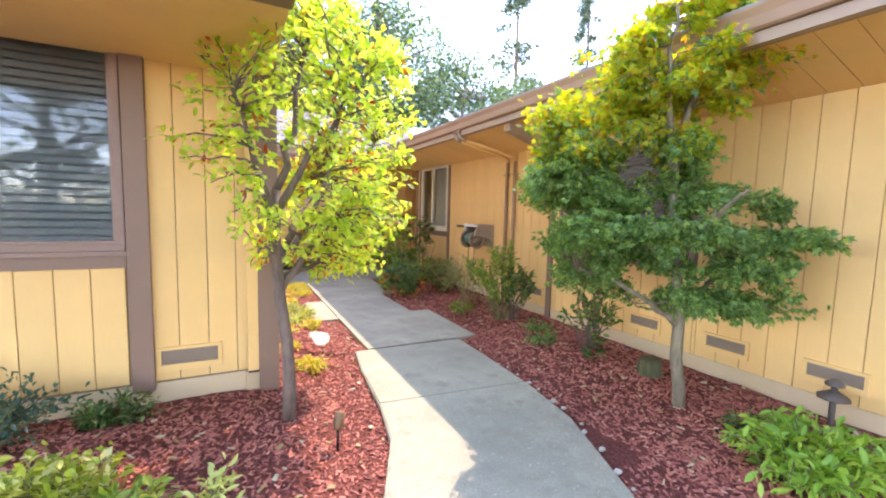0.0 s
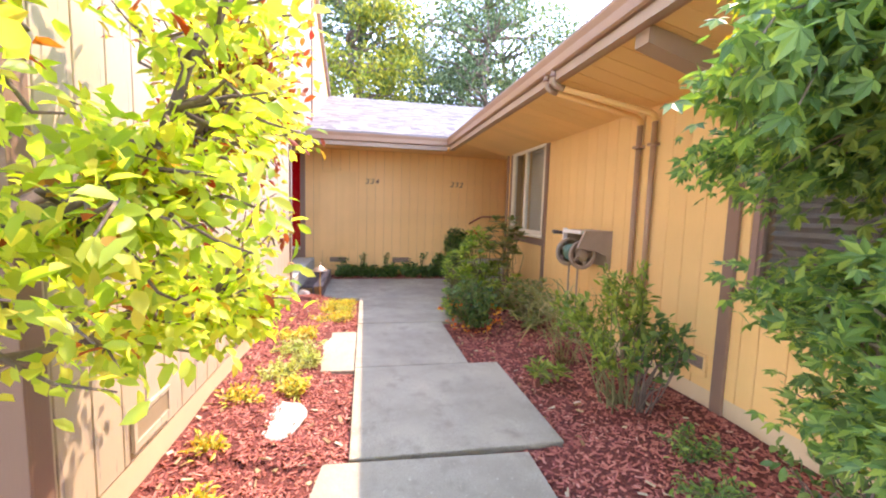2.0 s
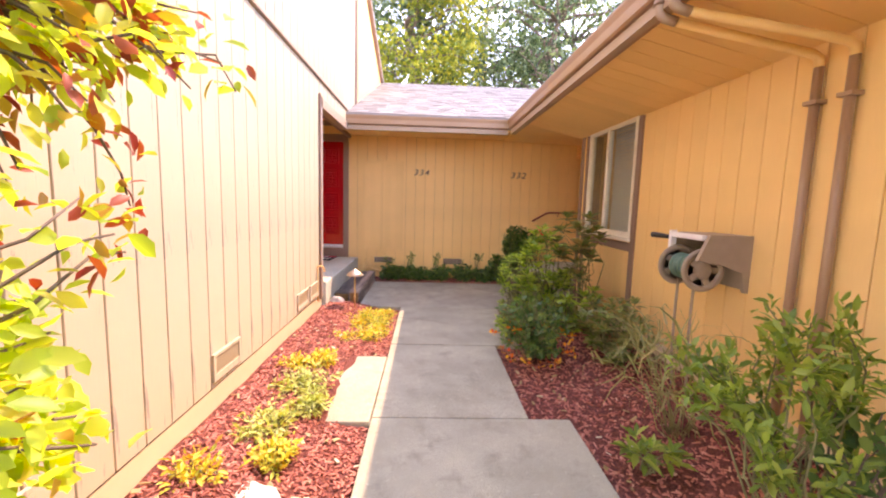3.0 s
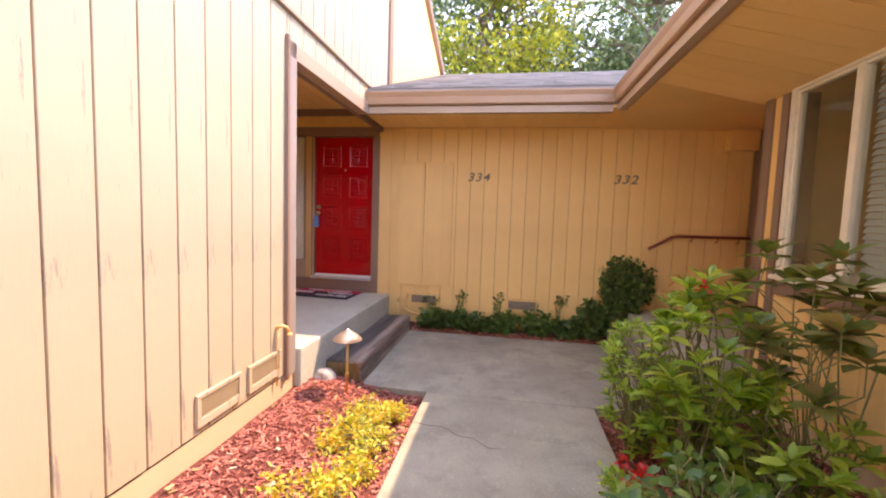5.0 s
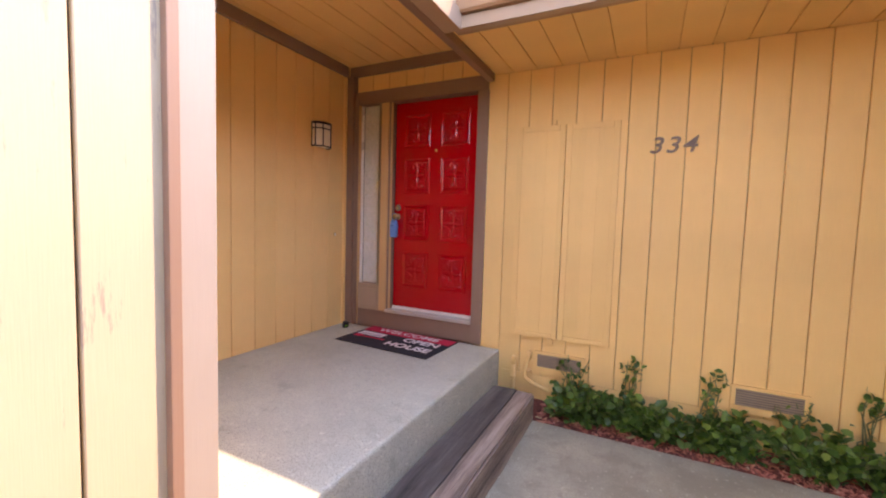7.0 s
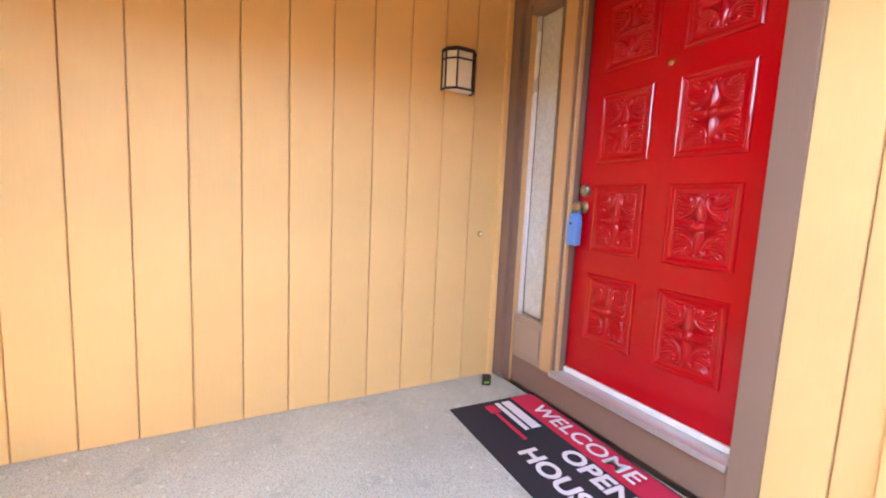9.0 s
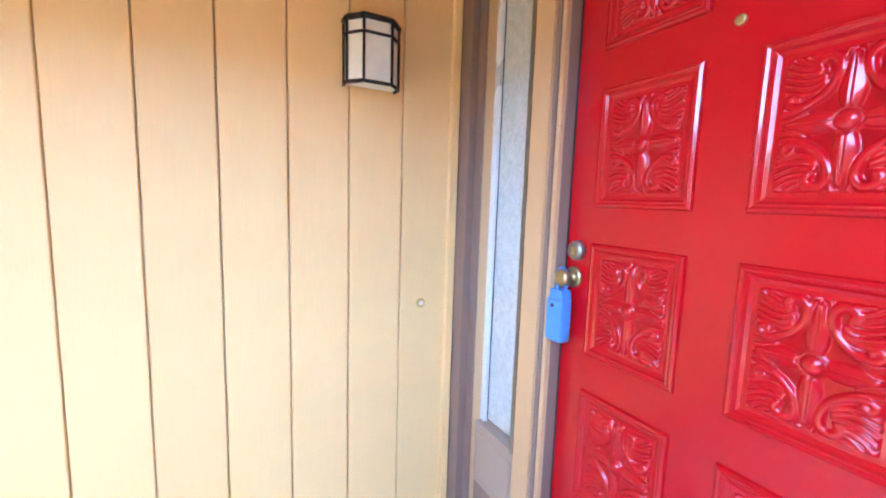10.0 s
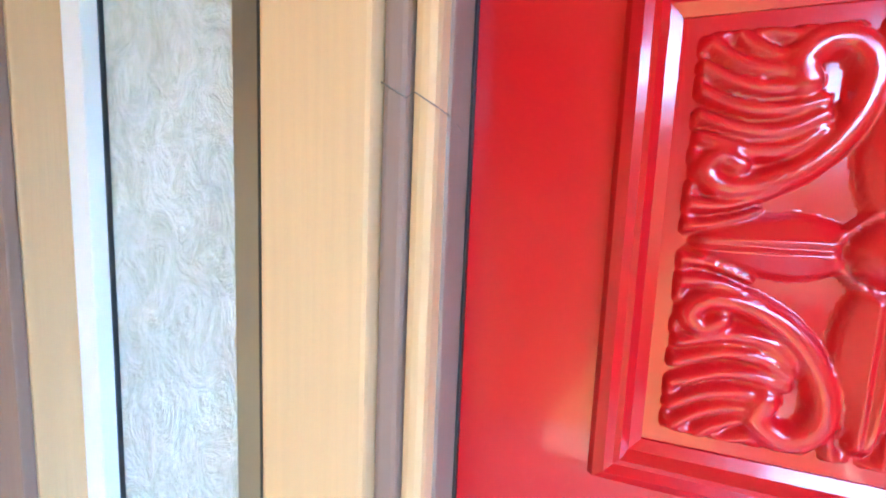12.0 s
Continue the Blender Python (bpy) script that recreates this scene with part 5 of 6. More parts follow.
# the maple before the shaded wall
SPRAYS = [(0.0, 0.0, 3.15, 0.5, 0.45, 0.20, 26), (0.55, 0.0, 3.2, 0.42, 0.4, 0.2, 22), (-0.45, 0.1, 2.82, 0.5, 0.45, 0.22, 28), (0.38, -0.1, 2.85, 0.45, 0.42, 0.16, 24),
          (-0.85, 0.2, 2.55, 0.4, 0.4, 0.2, 22), (-0.1, 0.0, 2.55, 0.5, 0.5, 0.18, 28), (-0.55, 0.1, 2.22, 0.5, 0.5, 0.16, 30), (0.0, -0.05, 2.12, 0.32, 0.4, 0.13, 22),
          (-0.88, 0.1, 1.92, 0.38, 0.45, 0.13, 24), (-0.3, 0.2, 1.82, 0.48, 0.5, 0.13, 28), (0.25, -0.1, 1.82, 0.40, 0.32, 0.06, 20), (-0.65, 0.0, 1.58, 0.48, 0.5, 0.11, 28),
          (0.0, -0.2, 1.53, 0.48, 0.4, 0.10, 26), (0.62, -0.3, 1.50, 0.46, 0.3, 0.05, 22), (-0.35, 0.1, 1.28, 0.48, 0.5, 0.10, 26), (0.35, -0.2, 1.25, 0.46, 0.35, 0.07, 22),
          (-0.05, -0.1, 1.0, 0.42, 0.4, 0.06, 18), (0.5, -0.25, 0.98, 0.36, 0.3, 0.05, 14), (-0.7, 0.2, 1.16, 0.34, 0.35, 0.08, 16),
          (-0.62, 0.72, 2.6, 0.38, 0.35, 0.15, 16), (-0.7, 0.82, 2.2, 0.4, 0.4, 0.14, 24), (-0.75, 0.86, 1.78, 0.4, 0.4, 0.12, 24), (-0.6, 0.82, 1.38, 0.4, 0.4, 0.10, 20), (-0.5, 0.75, 1.02, 0.36, 0.35, 0.08, 12)]
tiers = []
for side_on, deep, z, wide, long, high, n in SPRAYS:
    for p in in_ellipsoid((0, 0, 0), (wide, long, high), n, 0.15):
        u, f = side_on + p[0], deep + p[1]
        x, y = 3.68 + 0.889 * u + 0.457 * f, 3.0 - 0.457 * u + 0.889 * f
        if 2.55 < x < 4.52:
            tiers.append(np.array((x, y, z + p[2] - 0.10 * abs(p[0]))))
tree("maple_tree", "spreading maple with layered green and yellow leaves", [(3.76, 2.94, -0.02), (3.75, 2.95, 0.25), (3.71, 2.97, 0.5), (3.73, 2.98, 0.8), (3.68, 3.0, 1.2), (3.62, 3.02, 1.7), (3.58, 3.05, 2.3)], 0.052,
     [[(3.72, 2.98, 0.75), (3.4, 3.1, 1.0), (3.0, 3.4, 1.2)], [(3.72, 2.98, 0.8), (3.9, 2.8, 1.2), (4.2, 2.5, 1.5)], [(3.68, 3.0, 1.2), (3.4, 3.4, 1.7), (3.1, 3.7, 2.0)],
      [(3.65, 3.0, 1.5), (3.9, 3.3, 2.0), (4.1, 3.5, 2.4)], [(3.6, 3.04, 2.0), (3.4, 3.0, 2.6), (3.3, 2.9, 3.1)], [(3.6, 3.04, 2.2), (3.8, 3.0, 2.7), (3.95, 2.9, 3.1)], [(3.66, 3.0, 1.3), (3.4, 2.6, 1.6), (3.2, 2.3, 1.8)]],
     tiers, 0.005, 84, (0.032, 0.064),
     # Leaves high in the crown take the tone with sunlight painted in.
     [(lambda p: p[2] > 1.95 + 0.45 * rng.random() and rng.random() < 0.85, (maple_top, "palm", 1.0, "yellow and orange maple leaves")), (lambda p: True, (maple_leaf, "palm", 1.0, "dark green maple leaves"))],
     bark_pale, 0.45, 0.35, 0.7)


def shrub(name, label, base, centre, radii, stems, per_stem, leaf_len, width, material, shape="oval", stem_r=0.006, whorl=False, stem_m=None, droop=0.0, shell=0.3, floor=0.04, category="shrub", start=0.45, group=""):
    """A shrub of stems that rise from its base and carry leaves along their upper part, or in whorls at their tips."""
    ob = thing(name, label, category, base, group)
    bm = bmesh.new()
    at, way, size = [], [], []
    for t in in_ellipsoid(centre, radii, stems, shell):
        t = Vector((t[0], t[1], max(t[2], floor)))
        foot = Vector(base) + Vector((*(rng.normal(0, 0.12, 2) * np.array(radii[:2])), 0))
        pts = wander(foot, t, 0.10, 4, 0.05)
        if stems <= 75:
            part("stem", tube(bmesh.new(), pts, np.linspace(stem_r, stem_r * 0.45, len(pts)), 5), stem_m or stem_mat, ob)
        else:
            tube(bm, pts, np.linspace(stem_r, stem_r * 0.45, len(pts)), 5)
        tip = (pts[-1] - pts[-2]).normalized()
        for k in range(per_stem):
            if whorl:
                a = math.tau * k * 0.381 + rng.random()
                ring = 0 if k < 4 else 1 + k % 2
                out = Vector((math.cos(a), math.sin(a), 0.0))
                at.append(pts[-1] - tip * 0.022 * ring)
                way.append(out + (tip + Vector((0, 0, 0.6))) * (0.9 - 0.42 * ring))
            else:
                f = start + (1 - start) * rng.random() ** 0.8
                g = f * 4
                i = min(int(g), 3)
                at.append(pts[i].lerp(pts[i + 1], g - i) + Vector(rng.normal(0, 0.02, 3)))
                way.append((pts[i + 1] - pts[i]).normalized() * 0.6 + Vector(rng.normal(0, 0.7, 3)) - Vector((0, 0, droop)))
            size.append(rng.uniform(*leaf_len) * (0.7 if whorl and k < 4 else 1.0))
    if stems > 75:
        tagged(part("stem_mass", bm, stem_m or stem_mat, ob), "thin stems", kind="stuff")
    leaves("foliage", at, way, size, width, material, shape, ob, roll=0.18 if whorl else 0.6)
    return ob


def flowers(ob, centre, radii, n, heads=6, petals=petal_mat):
    for c in in_ellipsoid(centre, radii, n, 0.8):
        d = rng.normal(0, 1, (heads, 3))
        leaves("blossom", c + d * 0.008, d + np.array((0, 0, 0.5)), rng.uniform(0.028, 0.048, heads), 0.7, petals, "oval", ob)


# shaded bed, far to near
rhodo_leaf = leaf_mat("rhododendron_leaves", [(0.0, (0.11, 0.25, 0.04)), (0.5, (0.26, 0.44, 0.07)), (0.88, (0.42, 0.58, 0.11)), (1.0, (0.60, 0.66, 0.20))], 0.36, 0.4)
rhodo_dark = leaf_mat("dull_rhododendron_leaves", [(0.0, (0.10, 0.17, 0.05)), (0.6, (0.20, 0.27, 0.08)), (1.0, (0.32, 0.22, 0.12))], 0.36, 0.35)
red_petal = leaf_mat("scarlet_petals", [(0.0, (0.62, 0.02, 0.03)), (1.0, (0.75, 0.07, 0.06))], 0.5, 0.3)
rho = shrub("rhododendron", "tall broad-leaved shrub with whorled leaves by the window", (3.78, 9.25, 0.05), (3.76, 9.28, 0.70), (0.32, 0.38, 0.64), 64, 11, (0.10, 0.16), 0.40, rhodo_leaf, stem_r=0.008, whorl=True, shell=0.55)
shrub("rhododendron", "leggy broad-leaved branch reaching up before the window", (4.25, 9.1, 0.05), (4.15, 9.15, 1.06), (0.30, 0.52, 0.46), 20, 16, (0.11, 0.18), 0.50, rhodo_dark, stem_r=0.006, whorl=True, shell=0.6)
shrub("rhododendron", "low broad-leaved shrub with large rosettes by the window", (4.1, 9.0, 0.05), (4.04, 8.98, 0.40), (0.36, 0.38, 0.32), 40, 11, (0.10, 0.16), 0.42, rhodo_leaf, stem_r=0.007, whorl=True, shell=0.5)
shrub("young_rhododendron", "light green shrub with pointed glossy leaves", (3.54, 9.60, 0.03), (3.54, 9.60, 0.52), (0.30, 0.34, 0.50), 74, 12, (0.06, 0.10), 0.34, rhodo_leaf, whorl=True, shell=0.5)
ger = shrub("flowering_shrub", "low green shrub with orange and red blossoms", (3.45, 8.25, 0.03), (3.42, 8.25, 0.38), (0.42, 0.42, 0.36), 130, 12, (0.04, 0.08), 0.6, shrub_leaf, shell=0.4, start=0.3)
flowers(ger, (3.38, 8.15, 0.20), (0.45, 0.42, 0.20), 34)
flowers(rho, (3.72, 9.3, 1.22), (0.14, 0.2, 0.06), 3, 7, red_petal)
dark_rho = shrub("rhododendron", "dark broad-leaved shrub filling the bed below the window", (4.2, 8.0, 0.05), (4.12, 8.0, 0.40), (0.36, 0.46, 0.36), 70, 12, (0.08, 0.14), 0.38, rhodo_dark, stem_r=0.007, whorl=True, shell=0.4)
gera = shrub("geranium", "small plant with scarlet flower heads by the path", (3.28, 8.85, 0.02), (3.28, 8.85, 0.17), (0.16, 0.18, 0.13), 40, 9, (0.04, 0.07), 0.7, rhodo_leaf, shell=0.4, start=0.4)
flowers(gera, (3.24, 8.86, 0.31), (0.10, 0.12, 0.05), 6, 14, red_petal)
shrub("nandina", "feathery upright green shrub on thin stems", (4.02, 5.85, 0.05), (3.92, 5.88, 0.86), (0.50, 0.42, 0.44), 30, 46, (0.045, 0.10), 0.34, bright_leaf, stem_r=0.007, shell=0.25, start=0.5)
shrub("camellia", "dark green broad-leaved shrub beside the feathery one", (4.12, 5.72, 0.05), (4.22, 5.70, 0.66), (0.30, 0.32, 0.24), 16, 18, (0.06, 0.10), 0.5, shrub_leaf, stem_r=0.007, shell=0.3, stem_m=bark_mat)
shrub("grass_clump", "arching dry grass clump in mulch", (4.05, 6.75, 0.04), (3.95, 6.75, 0.58), (0.44, 0.45, 0.26), 34, 3, (0.24, 0.42), 0.035, grass_mat, "blade", 0.0035, stem_m=grass_mat, shell=0.6, category="grass", start=0.6)
shrub("broadleaf_plant", "small rosette plant with pale green leaves", (3.66, 6.40, 0.03), (3.66, 6.40, 0.13), (0.17, 0.17, 0.07), 9, 8, (0.10, 0.17), 0.30, bright_leaf, whorl=True, shell=0.3, category="plant")
shrub("broadleaf_plant", "small rosette plant with pale green leaves", (3.98, 4.05, 0.05), (3.98, 4.05, 0.12), (0.14, 0.14, 0.06), 8, 6, (0.08, 0.13), 0.34, shrub_leaf, whorl=True, shell=0.3, category="plant")
shrub("ground_cover", "low dusty green ground cover in shade", (3.86, 4.72, 0.05), (3.86, 4.72, 0.12), (0.26, 0.22, 0.10), 60, 8, (0.03, 0.055), 0.5, maple_leaf, shell=0.3, category="plant", start=0.2)
shrub("ground_cover", "low dusty green ground cover in shade", (4.12, 5.15, 0.06), (4.12, 5.15, 0.12), (0.24, 0.26, 0.10), 50, 8, (0.03, 0.055), 0.5, maple_leaf, shell=0.3, category="plant", start=0.2)
shrub("camellia", "thin dark green shrub under the maple", (4.15, 4.25, 0.06), (4.02, 4.2, 0.62), (0.32, 0.34, 0.42), 34, 14, (0.05, 0.085), 0.5, shrub_leaf, shell=0.4, stem_m=bark_mat)
fern_leaf = leaf_mat("fresh_green_leaves", [(0.0, (0.15, 0.34, 0.05)), (0.6, (0.28, 0.52, 0.08)), (1.0, (0.44, 0.62, 0.14))], through_light=0.4)
shrub("fern", "bright light green leafy plant in mulch", (3.55, 2.02, 0.05), (3.50, 2.0, 0.28), (0.50, 0.42, 0.18), 120, 11, (0.055, 0.11), 0.36, fern_leaf, shell=0.3, category="plant", start=0.35)
shrub("low_shrub", "dark low shrub in the shaded bed", (3.85, 2.45, 0.06), (3.85, 2.45, 0.14), (0.26, 0.20, 0.10), 40, 10, (0.03, 0.05), 0.5, ivy_leaf, shell=0.3, start=0.2)
stump = thing("tree_stump", "short mossy tree stump under the maple", "stump", (4.08, 3.45, 0.05))
part("stump", lathe(bmesh.new(), [(0.13, 0.0), (0.115, 0.05), (0.105, 0.20), (0.09, 0.225), (0.03, 0.228)], (4.08, 3.45, 0.05), "z", 18), bark("mossy_bark", (0.10, 0.10, 0.05)), stump)

# sunny beds
shrub("variegated_shrub", "sunlit yellow-green shrub before the near window", (-0.30, 3.50, 0.08), (-0.30, 3.46, 0.24), (0.34, 0.28, 0.20), 90, 13, (0.04, 0.08), 0.6, leaf_mat("variegated_leaves", [(0.0, (0.16, 0.28, 0.04)), (0.5, (0.42, 0.50, 0.08)), (1.0, (0.62, 0.62, 0.36))], through_light=0.4), shell=0.4, start=0.3)
shrub("juniper", "blue-green shaded shrub under the window", (-0.95, 4.32, 0.08), (-0.95, 4.30, 0.36), (0.62, 0.26, 0.24), 110, 18, (0.035, 0.06), 0.4, leaf_mat("blue_green_leaves", [(0.0, (0.03, 0.09, 0.07)), (1.0, (0.08, 0.18, 0.13))]), shell=0.3, start=0.3)
shrub("juniper", "blue-green shaded shrub under the window", (-0.25, 4.42, 0.08), (-0.22, 4.40, 0.20), (0.28, 0.16, 0.14), 44, 16, (0.035, 0.06), 0.4, ivy_leaf, shell=0.3, start=0.3)
shrub("weed", "thin green weeds in sunlit mulch", (0.02, 3.30, 0.08), (0.02, 3.30, 0.18), (0.26, 0.16, 0.12), 24, 7, (0.05, 0.09), 0.4, bright_leaf, shell=0.2, category="plant", start=0.3)
shrub("weed", "thin green weeds in sunlit mulch", (0.42, 3.12, 0.08), (0.42, 3.12, 0.22), (0.10, 0.10, 0.16), 16, 7, (0.04, 0.09), 0.35, pale_leaf, shell=0.2, category="plant", start=0.3)
for x, y, r, mt in ((1.28, 7.42, 0.30, pale_leaf), (1.26, 6.80, 0.30, pale_leaf), (1.45, 7.1, 0.16, pale_leaf), (1.12, 7.8, 0.2, sedum_leaf), (1.05, 6.3, 0.2, sedum_leaf), (1.18, 5.05, 0.20, sedum_leaf), (1.32, 7.95, 0.16, sedum_leaf), (1.42, 6.45, 0.13, sedum_leaf), (1.05, 5.6, 0.12, sedum_leaf)):
    shrub("garden_weed", "low pale green plant in sunlit mulch", (x, y, 0.03), (x, y, 0.09), (r, r, 0.075), 56, 9, (0.035, 0.07), 0.36, mt, shell=0.2, category="plant", start=0.2)
for x, y, r in ((1.50, 9.72, 0.26), (1.68, 9.30, 0.22), (1.42, 9.25, 0.22), (1.62, 8.80, 0.20), (1.32, 8.72, 0.16), (1.74, 9.75, 0.14), (1.55, 9.5, 0.24), (1.25, 9.5, 0.16), (1.72, 9.0, 0.16)):
    shrub("yellow_sedum", "yellow-orange creeping ground cover in sunlit mulch", (x, y, 0.0), (x, y, 0.03), (r * 1.15, r * 1.15, 0.035), 64, 10, (0.022, 0.045), 0.5, sedum_leaf, shell=0.1, category="plant", start=0.2, floor=0.01)

# ivy at the end wall
for x, w in ((1.62, 0.30), (2.05, 0.32), (2.55, 0.30), (3.05, 0.34), (3.5, 0.30)):
    shrub("ivy", "dark green ivy sprawling along the wall foot", (x, 12.34, 0.02), (x, 12.32, 0.17), (w, 0.15, 0.15), 60, 14, (0.045, 0.085), 0.7, ivy_leaf, shell=0.3, start=0.3, group="ivy plants")
for x, h in ((1.50, 0.46), (1.95, 0.50), (2.45, 0.52), (3.30, 0.54), (2.9, 0.40)):
    shrub("ivy", "ivy runner climbing the boards", (x, 12.44, 0.1), (x + 0.05, 12.455, h), (0.14, 0.025, 0.06), 5, 7, (0.04, 0.06), 0.7, ivy_leaf, shell=0.3, start=0.4, group="ivy plants")
shrub("ivy_mound", "rounded dark ivy mound growing by the handrail", (4.08, 12.30, 0.1), (4.13, 12.26, 0.86), (0.36, 0.20, 0.36), 200, 18, (0.04, 0.075), 0.7, ivy_leaf, shell=0.5, start=0.3)
shrub("ivy_mound", "dark ivy spilling over the step end", (3.78, 12.30, 0.02), (3.78, 12.28, 0.34), (0.24, 0.18, 0.26), 90, 14, (0.04, 0.075), 0.7, ivy_leaf, shell=0.4, start=0.4)


# ---- bark chips and fallen leaves ----
def chips(n, areas, material, name, label, length=(0.016, 0.055), wide=(0.006, 0.017), lift=0.006):
    verts, faces = [], []
    weights = np.array([a[4] for a in areas], float)
    weights /= weights.sum()
    while len(faces) < 5 * n:
        x0, y0, x1, y1, _ = areas[rng.choice(len(areas), p=weights)]
        x, y = rng.uniform(x0, x1), rng.uniform(y0, y1)
        if y < 5.53 and edge_at(LEFT_EDGE, y) - 0.0 < x < edge_at(RIGHT_EDGE, y) + 0.0:
            continue
        if (1.9 < x < 3.09 and y < 10.26 and y > 5.5) or (3.0 < x < 3.41 and 5.5 < y < 7.06) or (3.0 < x < 3.39 and 8.6 < y < 10.26) or (1.52 < x < 1.92 and 6.98 < y < 8.27):
            continue
        l, w, h = rng.uniform(*length) / 2, rng.uniform(*wide) / 2, rng.uniform(0.002, 0.005)
        m = pose(x, y, bed_height(x, y) + lift, rng.normal(0, 16), rng.normal(0, 16), rng.uniform(0, 180))
        k = len(verts)
        s = rng.uniform(0.5, 1.0)
        for a, b, c in ((-l, -w, -h), (l, -w * s, -h), (l, w * s, -h), (-l, w, -h), (-l, -w, h), (l, -w * s, h), (l, w * s, h), (-l, w, h)):
            verts.append(tuple(m @ Vector((a, b, c))))
        faces += [(k + 4, k + 5, k + 6, k + 7), (k, k + 1, k + 5, k + 4), (k + 1, k + 2, k + 6, k + 5), (k + 2, k + 3, k + 7, k + 6), (k + 3, k, k + 4, k + 7)]
    me = bpy.data.meshes.new(name)
    me.from_pydata(verts, [], faces)
    me.materials.append(material)
    return tagged(new(name, me), label, "mulch", kind="stuff")


BEDS = [(1.7, 0.8, 3.3, 2.7, 2.5), (-1.2, 2.6, 1.75, 4.62, 5), (0.86, 4.65, 1.92, 10.24, 7), (3.0, 1.6, 4.62, 6.2, 7), (3.05, 6.2, 4.62, 10.4, 4), (1.30, 12.2, 3.9, 12.48, 1), (1.25, 10.2, 1.95, 10.27, 0.2)]
chips(33000, BEDS, chip_mat, "bark_chips", "scattered red-brown bark chips on the beds")
litter = leaf_mat("dry_fallen_leaves", [(0.0, (0.30, 0.16, 0.07)), (0.5, (0.52, 0.38, 0.20)), (1.0, (0.62, 0.55, 0.42))], 0.7, 0.1)
chips(420, BEDS, litter, "fallen_leaves", "dry pale leaves lying on the mulch", (0.03, 0.06), (0.012, 0.03), 0.016)

for k in range(13):
    f = k / 12
    y = 4.6 - 2.3 * f + rng.normal(0, 0.03)
    x = edge_at(RIGHT_EDGE, y) + 0.035 + abs(rng.normal(0, 0.02))
    r = rng.uniform(0.010, 0.024)
    tagged(stone("edging_stone", (x, y, bed_height(x, y) + 0.022), (r * 1.3, r, r * 0.7), stone_mat, "small pale stone along the path edge", 10.0 + k), group="edging stones")

# shingles of the end wing's roof
bm_v, bm_f = [], []
y = 11.44
row = 0
while y < 16.7:
    x = 0.86 - 0.1 * (row % 3)
    while x < 6.5:
        w = rng.uniform(0.16, 0.34)
        z = 3.085 + 0.37 * (y - 11.45)
        k = len(bm_v)
        t = rng.uniform(0.010, 0.016)
        x0, x1 = max(x, 0.845), x + w - 0.006
        for a, b, c in ((x0, y, z), (x1, y, z), (x1, y + 0.17, z + 0.058), (x0, y + 0.17, z + 0.058), (x0, y, z + t), (x1, y, z + t), (x1, y + 0.17, z + 0.064), (x0, y + 0.17, z + 0.064)):
            bm_v.append((a, b, c))
        bm_f += [(k + 4, k + 5, k + 6, k + 7), (k, k + 1, k + 5, k + 4), (k + 1, k + 2, k + 6, k + 5), (k + 3, k, k + 4, k + 7)]
        x += w
    y += 0.14
    row += 1
me = bpy.data.meshes.new("shingles")
me.from_pydata(bm_v, [], bm_f)
sh = Mat("grey_roof_shingles", (0.4, 0.38, 0.37), 0.95)
sh.use(sh.mix(sh.random(True), (0.18, 0.172, 0.168), (0.34, 0.325, 0.31))).bump(sh.noise(150, 3), 0.4, 0.003)
me.materials.append(sh.m)
shingles = tagged(new("shingles", me), "rows of grey roof shingles", kind="stuff")
shingles.parent = roof_north


# ---- trees beyond the roofs, and unseen ones behind the start ----
def far_tree(label, at, height, radius, material, seed, count=13000, base=0.32, leaf=(0.13, 0.27)):
    global rng
    rng = np.random.default_rng(seed)
    ob = thing("tree", label, "tree", at, "trees beyond the roofs")
    x, y, z = at
    r = height * 0.02
    trunk = wander(at, (x + rng.normal(0, 0.4), y, z + height * 0.85), 0, 7, 0.012)
    part("trunk", tube(bmesh.new(), trunk, np.linspace(r, r * 0.25, len(trunk)), 8), bark_mat, ob)
    pos, way = [], []
    clumps = in_ellipsoid((x, y, z + height * (1 + base) / 2), (radius, radius, height * (1 - base) / 2), 46, 0.45)
    for c in clumps:
        foot = min(trunk[2:], key=lambda p: (p - Vector(c)).length + max(0, p.z - c[2]) * 2)
        part("limb", tube(bmesh.new(), wander(foot, c, 0.05, 4, 0.05), np.linspace(r * 0.4, 0.02, 5), 5), bark_mat, ob)
        n = count // 46
        d = rng.normal(0, 1, (n, 3)) * np.array((0.24, 0.24, 0.15)) * radius * rng.uniform(0.5, 1.15)
        pos.append(c + d)
        way.append(rng.normal(0, 1, (n, 3)) + np.array((0, 0, -0.2)))
    pos, way = np.vstack(pos), np.vstack(way)
    leaves("crown", pos, way, rng.uniform(leaf[0], leaf[1], len(pos)), 0.6, material, "small", ob, roll=1.5)
    return ob


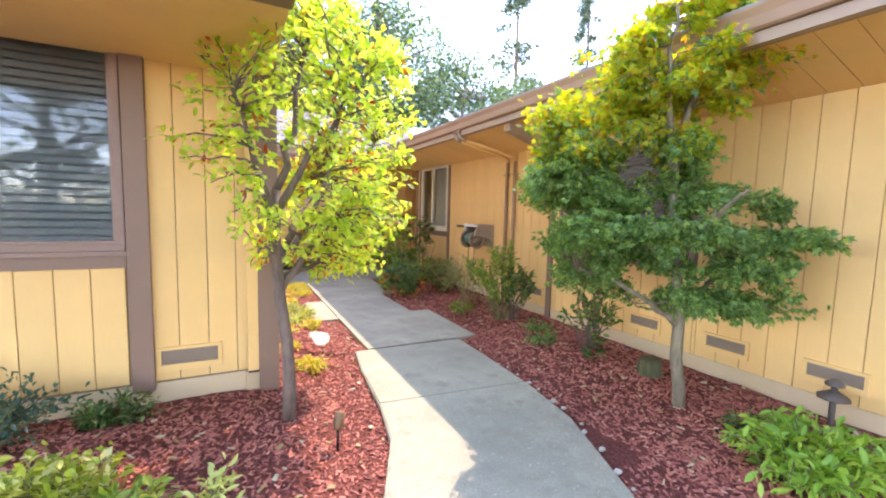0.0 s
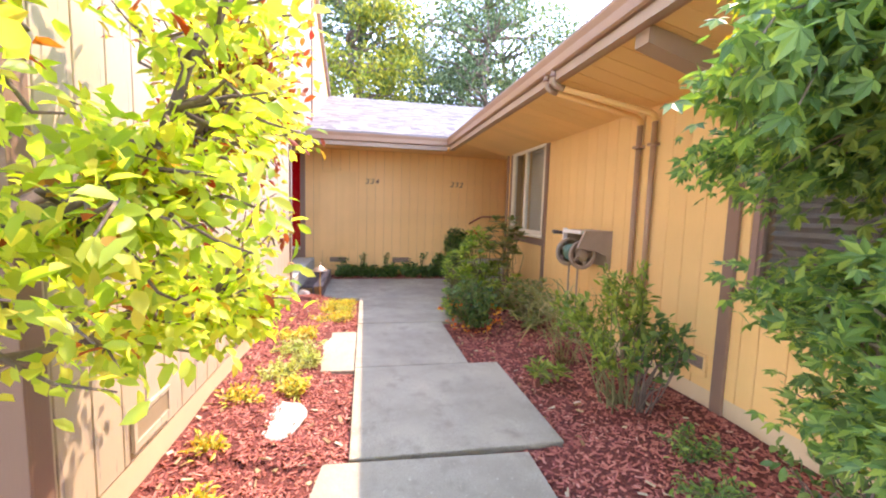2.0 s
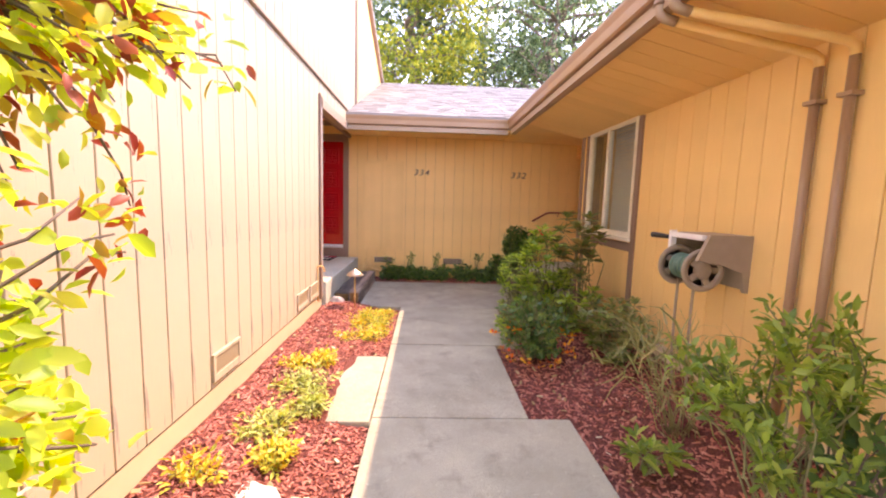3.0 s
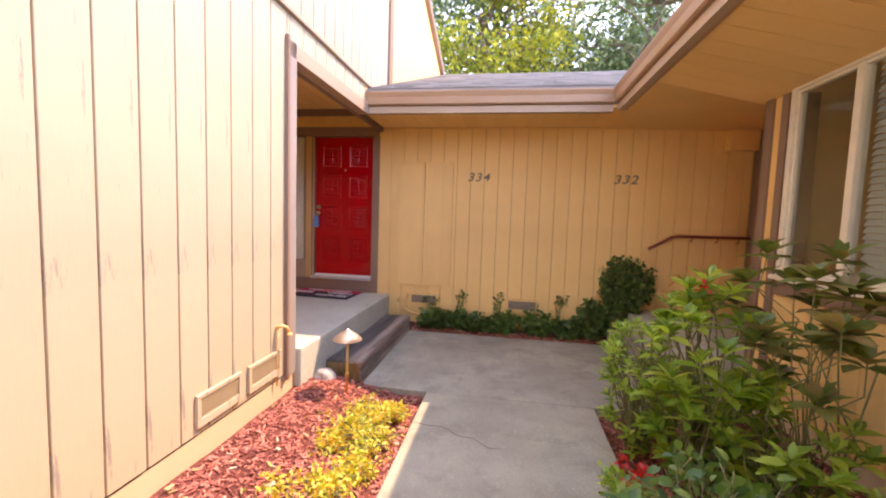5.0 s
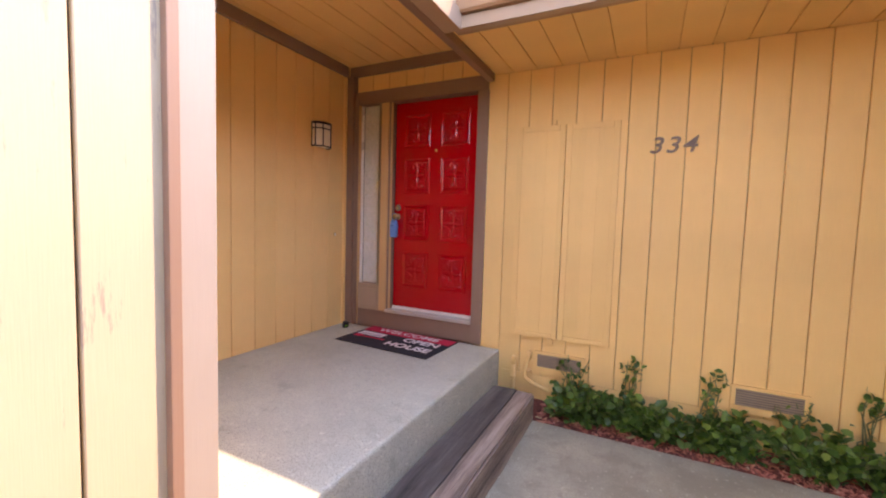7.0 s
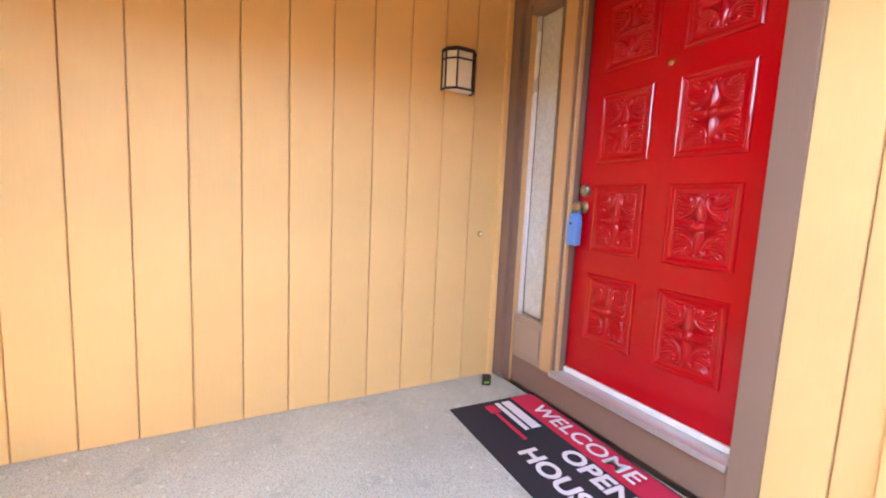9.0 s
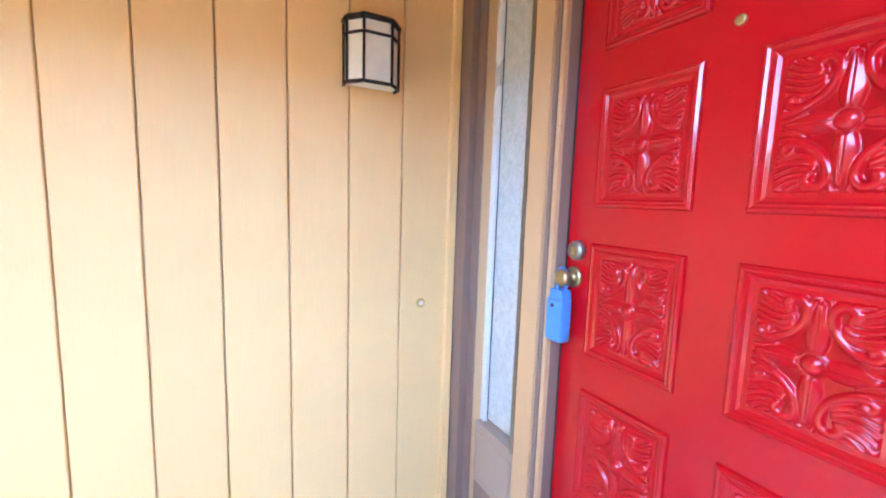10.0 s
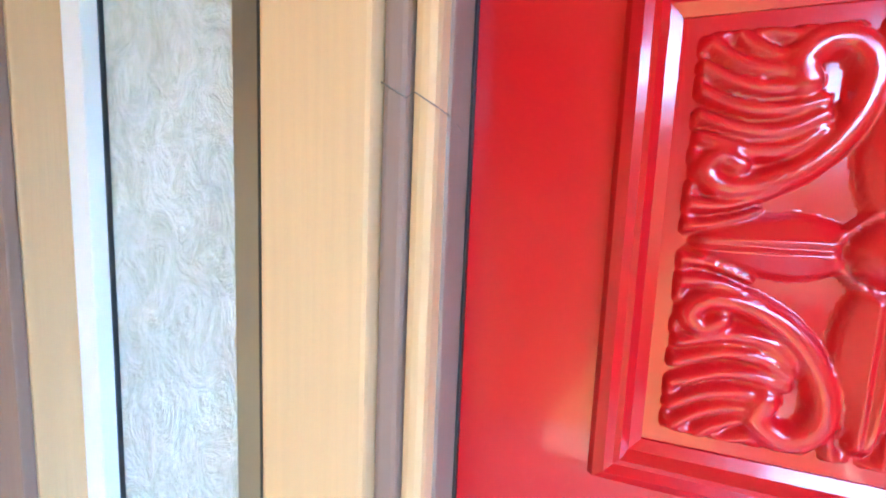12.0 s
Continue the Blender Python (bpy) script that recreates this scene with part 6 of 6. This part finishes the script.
OAK, GOLD = "large dark green oak around the houses", "yellow-green tree around the houses"
far_tree(OAK, (1.5, 27.0, 0), 14.0, 4.2, oak_leaf, 1)
far_tree(OAK, (8.5, 26.0, 0), 15.0, 4.4, oak_leaf, 2)
far_tree(OAK, (14.5, 27.0, 0), 13.0, 4.0, oak_leaf, 3)
far_tree(GOLD, (1.6, 23.5, 0), 12.5, 2.5, gold_leaf, 4, 9000)
far_tree(OAK, (11.5, 30.0, 0), 16.0, 4.6, oak_leaf, 8)
far_tree(OAK, (-5.0, 28.0, 0), 14.5, 4.2, oak_leaf, 5)
far_tree(OAK, (21.0, 30.0, 0), 13.0, 4.2, oak_leaf, 6)
far_tree(OAK, (6.0, 33.0, 0), 17.0, 4.6, oak_leaf, 7)


def conifer(at, height, radius, seed):
    global rng
    rng = np.random.default_rng(seed)
    ob = thing("conifer", "tall thin conifer standing far beyond the roofs", "tree", at)
    x, y, z = at
    part("trunk", tube(bmesh.new(), [(x, y, z), (x + 0.1, y, z + height * 0.5), (x, y, z + height)], [0.30, 0.2, 0.04], 8), bark_mat, ob)
    pos, way = [], []
    for k in range(95):
        f = rng.uniform(0.22, 0.99)
        a = rng.uniform(0, math.tau)
        ln = radius * (1.05 - f) * rng.uniform(0.5, 1.2)
        foot = Vector((x, y, z + height * f))
        tip = foot + Vector((math.cos(a) * ln, math.sin(a) * ln, -0.12 * ln))
        part("bough", tube(bmesh.new(), [foot, foot.lerp(tip, 0.5) + Vector((0, 0, 0.1)), tip], [0.06, 0.04, 0.02], 5), bark_mat, ob)
        for _ in range(60):
            g = rng.uniform(0.3, 1.05)
            pos.append(np.array(foot.lerp(tip, g)) + rng.normal(0, 0.28, 3))
            way.append(np.array(tip - foot) * 0.4 + rng.normal(0, 0.8, 3))
    leaves("needles", pos, way, rng.uniform(0.3, 0.6, len(pos)), 0.35, conifer_leaf, "small", ob, roll=1.0)
    return ob


# Unseen trees added behind the start: block sky light, fill the window reflections.
far_tree(OAK, (-4.0, -6.8, 0), 12.0, 4.0, oak_leaf, 31, 9000, base=0.02)
far_tree(OAK, (3.0, -7.8, 0), 13.0, 4.4, oak_leaf, 32, 9000, base=0.02)
far_tree(GOLD, (-10.5, -3.0, 0), 11.0, 4.0, gold_leaf, 33, 9000, base=0.02)

conifer((27.0, 37.0, 0), 33.0, 5.0, 21)
conifer((36.0, 36.0, 0), 30.0, 5.0, 22)
